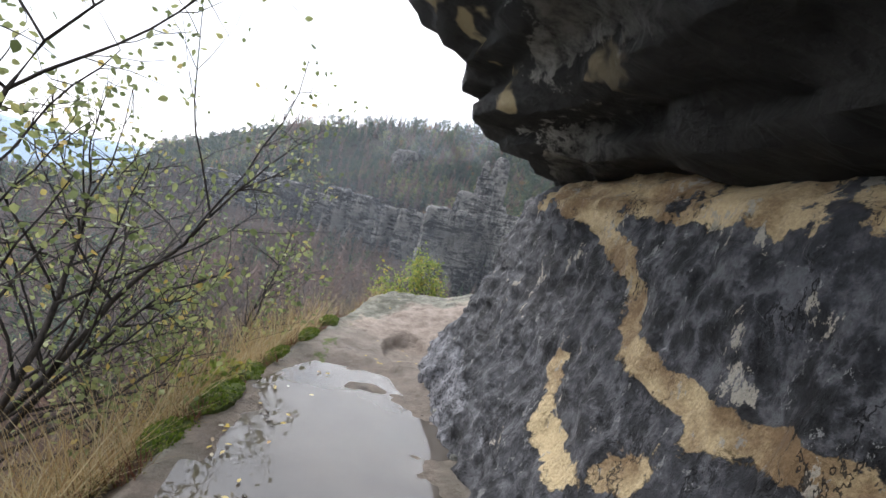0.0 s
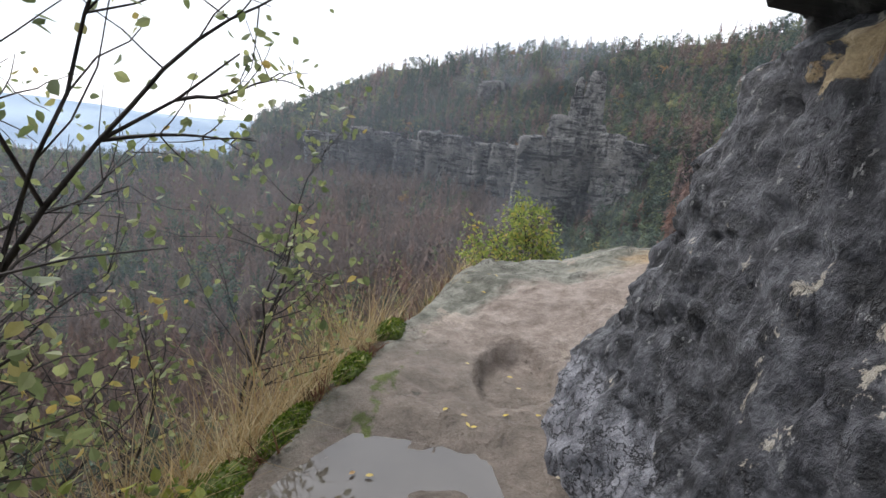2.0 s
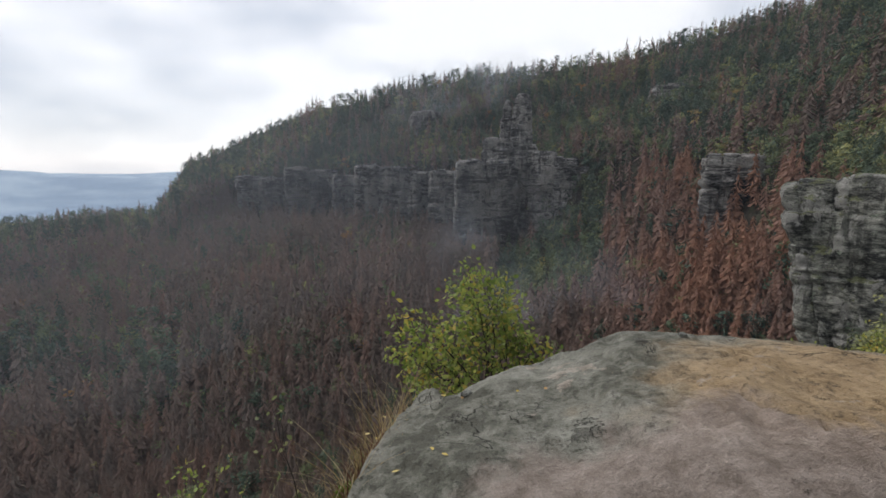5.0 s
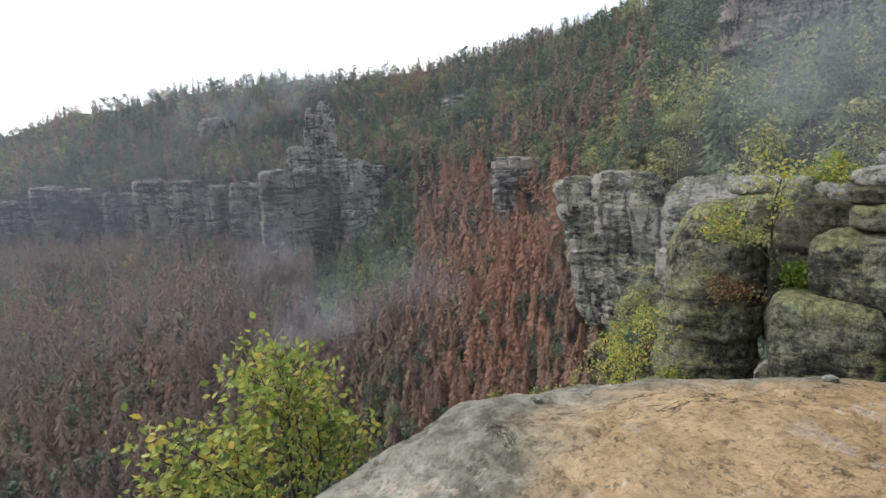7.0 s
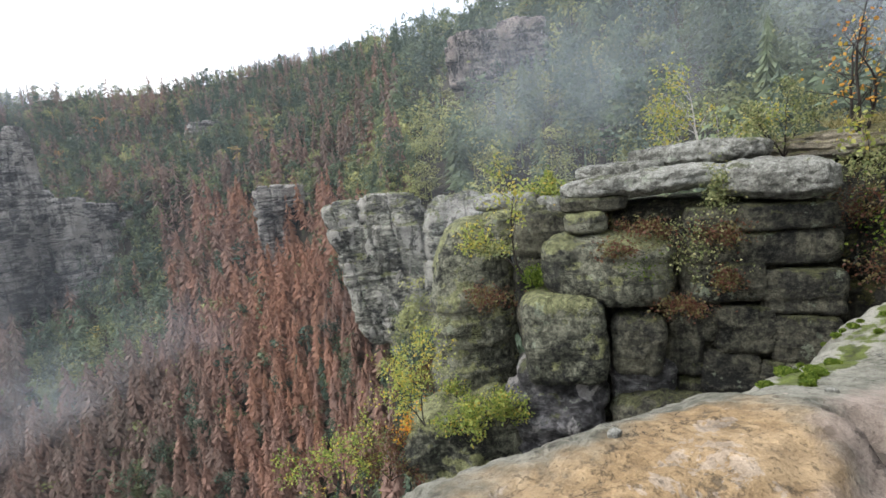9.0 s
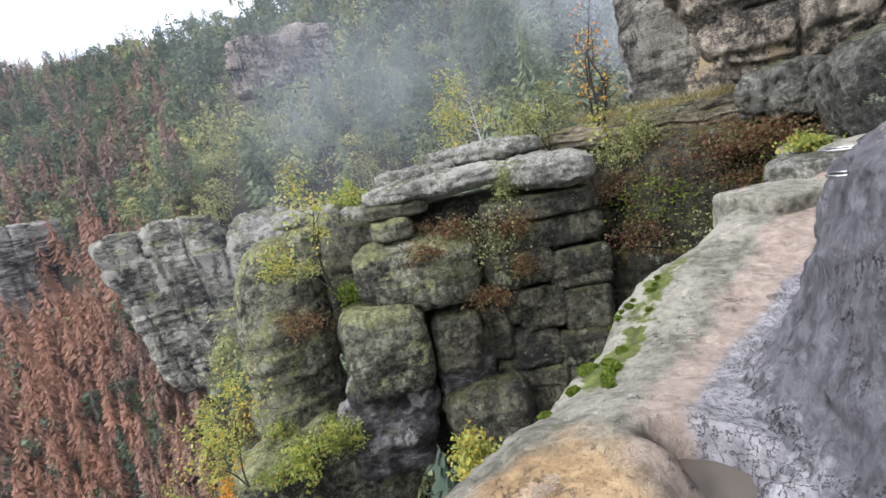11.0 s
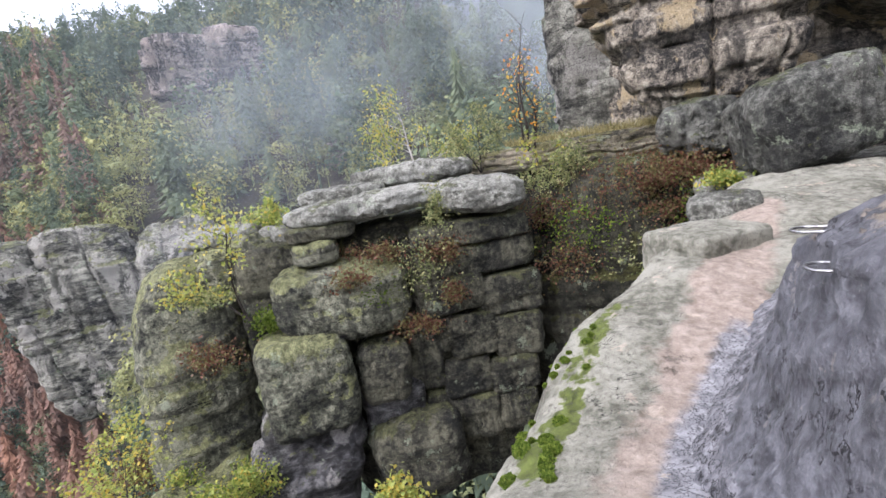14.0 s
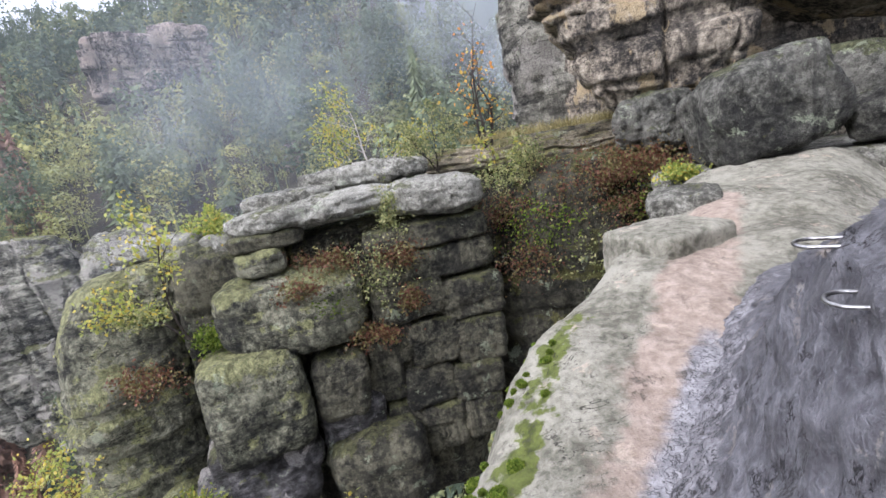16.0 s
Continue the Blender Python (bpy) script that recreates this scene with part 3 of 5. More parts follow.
    return tagged(ob, "worn grey and ochre sandstone ledge with a trodden path", "rock ledge", kind="structure")


def build_wall():
    nu, zs = 560, np.concatenate([np.arange(-0.7, 2.4, 0.02), np.linspace(2.45, 7.5, 26)])
    line = resample(BASE, nu, 24)
    t = np.gradient(line, axis=0)
    t /= np.linalg.norm(t, axis=1)[:, None]
    inward = np.stack([t[:, 1], -t[:, 0]], axis=1)
    east = smooth(1.6, 3.2, line[:, 0]) * smooth(5.0, 5.8, line[:, 1] + np.clip(line[:, 0] - 4, 0, 9))
    off_n = np.interp(zs, [-0.7, 0.1, 0.3, 0.6, 0.9, 1.3, 1.65, 1.85, 2.2, 7.5], [-0.3, -0.08, 0.02, 0.14, 0.2, 0.29, 0.38, 0.62, 0.9, 1.2])
    off_e = np.interp(zs, [-0.7, 0.1, 0.5, 0.8, 1.1, 1.5, 1.8, 2.1, 2.3, 2.5, 7.5], [-0.5, -0.1, 0.2, 0.33, 0.4, 0.5, 0.75, 1.1, 1.5, 1.9, 3.2])
    off_n = off_n[None] + smooth(0.4, 1.0, zs)[None] * (0.05 + 0.04 * smooth(4.3, 5.0, line[:, 1]))[:, None]
    off = off_n * (1 - east[:, None]) + off_e[None] * east[:, None]
    x = line[:, 0][:, None] + inward[:, 0][:, None] * off
    y = line[:, 1][:, None] + inward[:, 1][:, None] * off
    z = np.broadcast_to(zs[None], x.shape).copy()
    crest = np.interp(line[:, 0], [2.6, 3.4, 4.2, 4.8, 5.3, 5.9, 6.6, 8.0], [2.3, 1.95, 1.76, 1.28, 0.92, 0.72, 0.55, 0.4])[:, None]
    over = np.clip(z - crest + 0.3, 0, None)
    z = z + east[:, None] * (np.where(over > 0, crest - 0.3 + 0.3 * (1 - np.exp(-over / 0.3)), z) - z)
    p = np.stack([x.ravel(), y.ravel(), z.ravel()], axis=1)
    q = p * np.array([1, 1, 0.6])
    crumble = smooth(3.0, 4.0, p[:, 1]) * (1 - 0.75 * smooth(0.7, 1.6, p[:, 0]))
    w = p + 0.05 * np.stack([fbm(p, 5, 2, 41), fbm(p, 5, 2, 42), fbm(p, 5, 2, 43)], axis=1)
    chip = np.floor(w / np.array([0.1, 0.1, 0.21])).astype(np.int64)
    facet = lattice(chip[:, 0], chip[:, 1], chip[:, 2], 44)
    d = 0.05 * fbm(q, 0.9, 2, 31) + 0.022 * (0.3 + 0.7 * crumble) * (1 - 2 * np.abs(vnoise(p * np.array([11, 11, 2.6]) + 0.6 * np.stack([fbm(p, 2, 2, 61), fbm(p, 2, 2, 62), fbm(p, 2, 2, 63)], axis=1), 37))) + 0.022 * (1 - np.abs(fbm(q, 3.2, 3, 33)) * 2) + (0.014 + 0.01 * crumble) * fbm(p * np.array([1, 1, 0.45]), 9.0, 3, 35) + 0.02 * crumble * (1 - 2 * np.abs(vnoise(p * np.array([16, 16, 5.5]), 36))) + 0.03 * (0.35 - np.abs(fbm(p * np.array([1, 1, 0.5]), 4.2, 3, 38))) + facet * (0.01 + 0.008 * crumble) + 0.018 * fbm(p * np.array([1, 1, 0.7]), 22.0, 2, 39) * (0.5 + 0.5 * crumble)
    nx, ny = np.repeat(inward[:, 0], len(zs)), np.repeat(inward[:, 1], len(zs))
    p[:, 0] -= nx * d
    p[:, 1] -= ny * d
    vein = np.array([(4.2, 1.7), (3.24, 1.29), (3.05, 0.99), (2.65, 0.88), (2.21, 0.93), (1.6, 0.97)])
    low = np.array([(3.4, 0.75), (3.27, 0.5), (2.92, 0.38), (2.7, 0.55), (2.55, 0.8)])
    flank = np.ones(len(p))
    ochre = np.exp(-(distance_to(vein, p[:, 1], p[:, 2]) / 0.085) ** 2) + 0.8 * np.exp(-(distance_to(low, p[:, 1], p[:, 2]) / 0.09) ** 2)
    ochre = 0.85 * ochre + 0.75 * smooth(1.45, 1.62, p[:, 2]) * smooth(5.1, 4.6, p[:, 1]) * (0.6 + 0.4 * smooth(2.2, 3.0, p[:, 1])) * smooth(1.4, 1.2, p[:, 0])
    ochre = ochre + 0.5 * smooth(3.0, 3.2, p[:, 0]) * smooth(4.6, 4.2, p[:, 0]) * smooth(1.3, 1.6, p[:, 2])
    apron = smooth(0.5, 0.2, p[:, 2] - 0.12 * smooth(0.5, 1.5, p[:, 0])) * smooth(3.0, 4.6, p[:, 1]) * 0.95
    # bluish marks the lit east face that is painted lighter
    ob = new("wall_black_rock", mesh_data("wall_black_rock", p, grid_faces(nu, len(zs)), M["wall"], True, {"ochre": np.clip(ochre * flank, 0, 1), "apron": apron, "bluish": smooth(0.9, 2.2, p[:, 0]) * smooth(5.0, 5.5, p[:, 1] + np.clip(p[:, 0] - 4, 0, 9))}))
    return tagged(ob, "dark charcoal sandstone rock face with ochre veins", "rock face", kind="structure")


def build_overhang():
    ys = np.arange(-3.5, 5.75, 0.05)
    prof = np.array([(-0.5, 1.86), (0.0, 1.84), (0.22, 1.9), (0.42, 2.04), (0.62, 2.12), (0.93, 2.3), (1.2, 2.46), (1.5, 2.72), (1.9, 3.1), (2.2, 3.6), (2.1, 4.4), (1.9, 5.2), (1.3, 6.2), (0.2, 7.0), (-2.0, 7.4)])
    prof = resample(prof, 90, 2)
    reach = smooth(5.55, 4.5, ys) ** 0.6
    crease = np.interp(ys, BASE_FINE[:70, 1], BASE_FINE[:70, 0]) + 0.62
    crease = np.where(ys > 5.2, crease[np.searchsorted(ys, 5.2)] + (ys - 5.2) * 0.6, crease)
    x = crease[:, None] - prof[:, 0][None] * reach[:, None]
    y = np.broadcast_to(ys[:, None], x.shape)
    z = np.broadcast_to(prof[:, 1][None], x.shape) - 0.035 * (5.0 - np.clip(ys, 0, 5))[:, None]
    p = np.stack([x.ravel(), y.ravel(), z.ravel()], axis=1)
    q = p * np.array([1, 0.7, 1.6])
    d = 0.16 * fbm(q, 0.9, 3, 51) + 0.13 * (0.6 - np.abs(fbm(p * np.array([0.8, 0.45, 2.0]), 2.0, 4, 52)) * 2) + 0.03 * fbm(p * np.array([1, 0.6, 2]), 7, 3, 53)
    p[:, 0] -= d
    p[:, 2] -= 0.35 * d
    # outer end of the roof, where the paler lit edge is painted
    lit_lip = smooth(2.4, 4.2, p[:, 1]) * smooth(0.9, 0.4, p[:, 0])
    ob = new("wall_overhang", mesh_data("wall_overhang", p, grid_faces(len(ys), len(prof)), M["overhang"], True, {"lit_lip": lit_lip}))
    return tagged(ob, "black overhanging sandstone roof above the path", "rock overhang", kind="structure")


# ---- rocks ----
def cube_sphere(n):
    a = np.tan(np.linspace(-1, 1, n) * math.pi / 4)
    u, v = (g.ravel() for g in np.meshgrid(a, a, indexing="ij"))
    one = np.ones_like(u)
    sides = [np.stack(s, axis=1) for s in ((one, u, v), (-one, v, u), (v, one, u), (u, -one, v), (u, v, one), (v, u, -one))]
    faces = [grid_faces(n, n) + k * n * n for k in range(6)]
    p = np.concatenate(sides)
    key = np.round(p, 5)
    _, first, back = np.unique(key, axis=0, return_index=True, return_inverse=True)
    p = p[first]
    return p / np.linalg.norm(p, axis=1)[:, None], back.ravel()[np.concatenate(faces)]


def rock_mesh(name, size, material, boxy=4.0, rough=0.07, seed=1, n=26, beds=0.0, blocks=0.0, block_size=(2.0, 2.0, 3.0), lean=(0.0, 0.0), taper=0.0, taper_y=None, bed_size=1.0):
    """A weathered block about its own middle: size in metres, boxy 2 (egg) to 12 (box), bedding grooves and stepped joint blocks."""
    u, faces = cube_sphere(n)
    r = (np.abs(u) ** boxy).sum(axis=1) ** (-1 / boxy)
    p = u * r[:, None] * np.array(size) / 2
    small = min(size)
    q = p + seed * 7.1
    out = u * np.array([1.0, 1.0, 0.8])
    d = rough * small * (fbm(q, 1.3 / small, 3, seed) + 0.5 * fbm(q, 5.0 / small, 3, seed + 3))
    if beds:
        level = q[:, 2] * 1.0 + 0.12 * small * vnoise(q * (1.0 / small), seed + 5)
        groove = vnoise(np.stack([0 * level, 0 * level, level * 2.6 / bed_size], axis=1) + 3.3, seed + 6)
        d = d - beds * smooth(0.1, 0.55, groove) + 0.4 * beds * vnoise(np.stack([q[:, 0] * 0.3, q[:, 1] * 0.3, level * 5 / bed_size], axis=1), seed + 7)
    if blocks:
        w = q + 0.25 * np.stack([fbm(q, 0.5, 2, seed + 8), fbm(q, 0.5, 2, seed + 9), fbm(q, 0.5, 2, seed + 10)], axis=1)
        cell = np.floor(w / np.array(block_size)).astype(np.int64)
        d = d + blocks * lattice(cell[:, 0], cell[:, 1], cell[:, 2], seed)
        frac = np.abs(w / np.array(block_size) - np.round(w / np.array(block_size)))
        d = d - blocks * 1.4 * (smooth(0.07, 0.0, frac[:, 0]) + smooth(0.05, 0.0, frac[:, 2]))
    p = p + out * d[:, None]
    k = 1 - taper * (p[:, 2] / size[2] + 0.5)
    p[:, 0] = p[:, 0] * k + lean[0] * (p[:, 2] + size[2] / 2)
    if taper_y is not None:
        k = 1 - taper_y * (p[:, 2] / size[2] + 0.5)
    p[:, 1] = p[:, 1] * k + lean[1] * (p[:, 2] + size[2] / 2)
    return mesh_data(name, p, faces, material)


def rock(name, at, yaw, label, category="rock", group="", tilt=(0, 0), **shape):
    ob = new(name, rock_mesh(name, **shape))
    ob.matrix_world = pose(*at, tilt[0], tilt[1], yaw)
    return tagged(ob, label, category, group)


# ---- the valley ----
HUB = (1.0, 6.0, 1.6)
AZ = [-180, -75, -45, -36, -32.5, -29, -19, -11, -1, 5.5, 11, 20, 27, 34, 39, 50, 60, 75, 95, 115, 135, 180]
RIDGE_EL = [-5, -5, -5, -4.5, 1.0, 2.2, 6.9, 9.2, 11.0, 11.2, 11.6, 12.8, 14.1, 14.5, 15.8, 17.6, 20, 24, 25, 21, -5, -5]
RIDGE_R = [500, 500, 500, 500, 490, 470, 430, 410, 390, 380, 365, 340, 320, 300, 280, 240, 210, 180, 150, 140, 300, 500]
CLIFF_R = [200, 300, 320, 330, 330, 320, 300, 280, 245, 235, 222, 190, 165, 140, 92, 86, 78, 66, 60, 60, 120, 200]
CLIFF_TOP = [-8, -8, -7, -6, -2.5, -1.2, 0.0, 0.2, 0.2, 0.8, 0.8, 0.8, 0.6, 0.2, -0.6, -1.5, -3, -4, -5, -5, -6, -8]
CLIFF_BASE = [-12, -10, -9, -8, -6.5, -6.2, -6.6, -6.6, -9.0, -8.6, -6.4, -5.6, -7.6, -8.5, -15, -17, -17, -17, -17, -17, -14, -12]


def valley_height(az, r, bumps=True):
    """Height of the ground round the ledge; az in degrees from +y towards +x, r in metres from the hub."""
    z_of = lambda el, rr: HUB[2] + rr * np.tan(np.radians(el))
    rr, rc = np.interp(az, AZ, RIDGE_R), np.interp(az, AZ, CLIFF_R)
    zr, zt, zb = z_of(np.interp(az, AZ, RIDGE_EL), rr), z_of(np.interp(az, AZ, CLIFF_TOP), rc), z_of(np.interp(az, AZ, CLIFF_BASE), rc)
    floor = np.minimum(zb - 12, np.interp(az, [-60, 0, 30, 40, 60, 90], [-66, -64, -60, -48, -30, -22]))
    knots = [(np.full_like(r, 2.0), np.full_like(r, -8.0)), (np.full_like(r, 14.0), np.maximum(floor, -24.0) - 4), (np.maximum(32, 0.33 * rc), floor), (rc - 9, zb), (rc + 5, zt), (rr, zr), (rr * 1.35, zr - 25), (rr * 2.2, np.full_like(r, -95.0)), (np.full_like(r, 1e5), np.full_like(r, -95.0))]
    z = np.full_like(r, -8.0)
    for (ra, za), (rb, zb2) in zip(knots[:-1], knots[1:]):
        z = np.where((r >= ra) & (r < rb), za + (zb2 - za) * np.clip((r - ra) / np.maximum(rb - ra, 1e-3), 0, 1), z)
    if bumps:
        a = np.radians(az)
        p = np.stack([r * np.sin(a), r * np.cos(a), 0 * r], axis=1)
        z = z + np.clip(r / 60, 0, 1) * (3.0 * fbm(p, 0.02, 3, 71) + 1.0 * fbm(p, 0.08, 2, 73))
        far = smooth(900, 1700, r)
        z = z + far * (55 * np.clip(fbm(p, 0.0011, 3, 75), -0.3, 1) + 62)
    return z


def spot(az, r, lift=0.0):
    a = math.radians(az)
    z = float(valley_height(np.array([float(az)]), np.array([float(r)]))[0])
    return (HUB[0] + r * math.sin(a), HUB[1] + r * math.cos(a), z + lift)


def build_valley():
    az = np.concatenate([np.arange(-180, -70, 5), np.arange(-70, 125, 0.8), np.arange(125, 180, 5)])
    r = np.concatenate([np.geomspace(2.0, 40, 24), np.arange(44, 520, 5.5), np.geomspace(530, 4600, 40)])
    A, R = np.meshgrid(az, r, indexing="ij")
    a, q = A.ravel(), R.ravel()
    z = valley_height(a, q)
    p = np.stack([HUB[0] + q * np.sin(np.radians(a)), HUB[1] + q * np.cos(np.radians(a)), z], axis=1)
    f = grid_faces(len(az), len(r), closed=True)
    # beyond 900 m the faces take the painted haze-blue
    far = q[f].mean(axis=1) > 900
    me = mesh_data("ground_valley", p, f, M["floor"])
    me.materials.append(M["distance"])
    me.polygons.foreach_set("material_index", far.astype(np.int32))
    return tagged(new("ground_valley", me), "wooded valley floor and hillsides, the far hills painted haze-blue", "ground", kind="structure")


# ---- far woods ----
def sprays(rng, pos, out, size, spread):
    """Three-cornered sprays at the places pos, each lying about square to its outward way."""
    count = len(pos)
    out = out + spread * rng.standard_normal((count, 3))
    a = np.cross(out, rng.standard_normal((count, 3)))
    a /= np.linalg.norm(a, axis=1)[:, None] + 1e-9
    b = np.cross(out, a)
    b /= np.linalg.norm(b, axis=1)[:, None] + 1e-9
    l = size * rng.uniform(0.6, 1.4, count)[:, None]
    return np.stack([pos - a * l * 0.5 + b * l * 0.55, pos - a * l * 0.5 - b * l * 0.55, pos + a * l], axis=1).reshape(-1, 3)


def bole(top, thick):
    return np.array([(-thick, 0, 0), (thick, 0, 0), (0, 0, top), (0, -thick, 0), (0, thick, 0), (0, 0, top)], dtype=float)


def conifer(rng, whorls, arms, width, droop):
    """A spruce one metre high: whorls of drooping boughs, narrow at the trunk and ragged at the rim."""
    count = whorls * arms
    h = 0.16 + 0.82 * (np.repeat(np.arange(whorls), arms) + rng.random(count)) / whorls
    turn = rng.uniform(0, 6.283, count)
    half = rng.uniform(0.1, 0.3, count)
    reach = width * (1 - h) ** 0.85 + 0.012
    rows = [np.stack([0 * h, 0 * h, h + 0.03], axis=1)]
    for sign in (-1, 1):
        l = reach * rng.uniform(0.45, 1.3, count)
        a = turn + sign * half
        rows.append(np.stack([np.cos(a) * l, np.sin(a) * l, h - droop * l - rng.uniform(0, 0.02, count)], axis=1))
    return np.concatenate([np.stack(rows, axis=1).reshape(-1, 3), bole(1.0, 0.011)])


def round_crown(rng, count, width, low, clumps, size):
    """A broad-leaved or pine crown one metre high: leaf sprays gathered round clumps, with gaps."""
    cen = np.stack([width * 0.42 * rng.standard_normal(clumps), width * 0.42 * rng.standard_normal(clumps), low + (0.92 - low) * rng.random(clumps)], axis=1)
    cen[:, :2] *= 1.15 - 0.75 * (cen[:, 2:3] - low) / (1 - low)
    d = rng.standard_normal((count, 3))
    d /= np.linalg.norm(d, axis=1)[:, None]
    pos = cen[np.arange(count) % clumps] + d * np.array([width * 0.34, width * 0.34, 0.1]) * rng.uniform(0.7, 1.05, count)[:, None]
    return np.concatenate([sprays(rng, pos, d + np.array([0, 0, 0.35]), size, 0.25), bole(0.8, 0.014)])


def snag(rng):
    out = [bole(1.0, 0.013)]
    for k in range(26):
        h = 0.3 + 0.68 * rng.random()
        a = rng.random() * 6.283
        l = 0.15 * (1.1 - h) * (0.5 + rng.random())
        out.append(np.array([(0, 0, h), (0, 0, h - 0.008), (math.cos(a) * l, math.sin(a) * l, h - 0.2 * l)]))
    return np.concatenate(out)


def forest(name, templates, rows, material, label):
    """One object for a kind of far tree: rows of x, y, z, height, spread, yaw, tone."""
    rows = np.array(rows)
    vs, tones = [], []
    for k, tpl in enumerate(templates):
        mine = rows[k::len(templates)]
        ca, sa = np.cos(mine[:, 5])[:, None], np.sin(mine[:, 5])[:, None]
        w = (mine[:, 3] * mine[:, 4])[:, None]
        x = (tpl[None, :, 0] * ca - tpl[None, :, 1] * sa) * w + mine[:, 0][:, None]
        y = (tpl[None, :, 0] * sa + tpl[None, :, 1] * ca) * w + mine[:, 1][:, None]
        z = tpl[None, :, 2] * mine[:, 3][:, None] + mine[:, 2][:, None]
        vs.append(np.stack([x, y, z], axis=2).reshape(-1, 3))
        tones.append(np.repeat(mine[:, 6], len(tpl)))
    v = np.concatenate(vs)
    ob = new(name, mesh_data(name, v, np.arange(len(v)).reshape(-1, 3), material, False, {"tone": np.concatenate(tones)}))
    return tagged(ob, label, "forest", kind="stuff")


def build_forest():
    rng = np.random.default_rng(11)
    kinds = {"dead": [], "green": [], "leafy": [], "snag": []}
    # open ground before the cliff faces, degree by degree
    CLEAR = np.interp(np.arange(-62, 41), [-62, -30, -27, -24, -23, -18, -17, -15, -14, -9, -7, -4, -3, 5, 6, 11, 12, 14, 15, 17, 18, 23.6, 24.6, 30, 31, 40], [0, 0, 8, 8, 20, 18, 6, 6, 22, 20, 10, 8, 34, 34, 24, 20, 0, 0, 14, 14, 0, 0, 18, 18, 0, 0])
    count = 16500
    az = np.concatenate([rng.uniform(-62, 112, count), rng.uniform(-62, 42, 3000), rng.uniform(-50, 40, 5000)])
    r = np.sqrt(np.concatenate([rng.uniform(34 ** 2, 430 ** 2, count), rng.uniform(30 ** 2, 140 ** 2, 3000), rng.uniform(110 ** 2, 330 ** 2, 5000)]))
    steep = rng.uniform(-34, 40, 2600)
    az, r = np.concatenate([az, steep]), np.concatenate([r, np.interp(steep, AZ, CLIFF_R) + rng.uniform(-11, 6, 2600)])
    keep = r < np.interp(az, AZ, RIDGE_R) * 1.06
    az, r = az[keep], r[keep]
    z = valley_height(az, r)
    rc, rr = np.interp(az, AZ, CLIFF_R), np.interp(az, AZ, RIDGE_R)
    x, y = HUB[0] + r * np.sin(np.radians(az)), HUB[1] + r * np.cos(np.radians(az))
    p = np.stack([x, y, 0 * x], axis=1)
    patch, patch2 = fbm(p, 0.022, 3, 91), fbm(p, 0.05, 2, 95)
    for i in range(len(r)):
        front = CLEAR[int(az[i] + 62)] if -62 < az[i] < 40 else 0
        if -front < r[i] - rc[i] < 4 and rng.random() < 0.93:
            continue
        below = r[i] < rc[i]
        if 46 < az[i] < 60 and 118 < r[i] < 164 and rng.random() < 0.8:
            continue
        red = math.exp(-((az[i] - 26) / 11) ** 2) * (1 if below else 0.15)
        u = rng.random()
        if below:
            if red > 0.35:
                kind = "dead" if u < 0.8 else "green" if u < 0.9 else "leafy"
            elif 2 < az[i] < 15 and r[i] > 150 and u < 0.75:
                kind = "green" if u < 0.5 else "leafy"
            elif az[i] > 36:
                kind = "green" if u < 0.55 else "leafy"
            else:
                dead = 0.72 + 0.35 * patch[i]
                kind = "dead" if u < dead * 0.85 else "snag" if u < dead else "leafy" if u < dead + 0.18 else "green"
        else:
            dead = 0.14 + 0.5 * max(0, patch[i] - 0.15) if az[i] < 42 else 0.0
            kind = "dead" if u < dead else "leafy" if u < dead + 0.3 + 0.3 * patch2[i] else "green"
            if r[i] > rr[i] * 0.96 and rng.random() < 0.25:
                kind = "snag"
        h = {"dead": 14.5, "green": 12.5, "leafy": 9.5, "snag": 12.5}[kind] * rng.uniform(0.65, 1.25) * (0.85 if not below else 1) * (1.0 + 0.45 * min(1, max(0, (az[i] - 38) / 10))) * (min(1.0, max(0.6, r[i] / 140)) if az[i] < 40 else 1.0)
        tone = np.clip(0.35 + 0.3 * patch2[i] + 0.18 * rng.standard_normal(), 0, 0.95)
        if kind == "dead":
            tone = np.clip(0.22 + 0.75 * red + 0.15 * patch2[i] + 0.13 * rng.standard_normal(), 0, 1)
        if az[i] > 38:
            tone = np.clip(tone + 0.12, 0, 0.8)
        if kind == "leafy" and rng.random() < 0.02:
            tone = 1.0
        kinds[kind].append((x[i], y[i], z[i] - 0.5, h, rng.uniform(0.85, 1.25), rng.uniform(0, 6.28), tone))
    ox, oy, oz = spot(11.3, 290)
    kinds["leafy"].append((ox, oy, oz, 15, 1.2, 0, 1.0))
    def split(kind):
        d = [math.hypot(t[0], t[1]) for t in kinds[kind]]
        return [[t for t, q in zip(kinds[kind], d) if lo <= q < hi] for lo, hi in ((0, 118), (118, 200), (200, 999))]

    near, mid, far = split("dead")
    forest("dead_spruce_forest", [conifer(rng, 30, 11, 0.2, 0.45) for _ in range(7)], near, M["dead"], "rust-brown dead spruce forest covering the valley slopes")
    forest("dead_spruce_slope", [conifer(rng, 20, 8, 0.21, 0.45) for _ in range(7)], mid, M["dead"], "rust-brown dead spruce forest below the cliffs")
    forest("far_dead_forest", [conifer(rng, 11, 6, 0.22, 0.55) for _ in range(6)], far, M["dead"], "grey-brown dead spruce forest on the far slopes")
    near, mid, far = split("green")
    forest("pine_forest", [conifer(rng, 26, 12, 0.19, 0.4) for _ in range(3)] + [round_crown(rng, 520, 0.3, 0.38, 16, 0.024) for _ in range(5)], near, M["green"], "dark green pines and spruces on the near hillside")
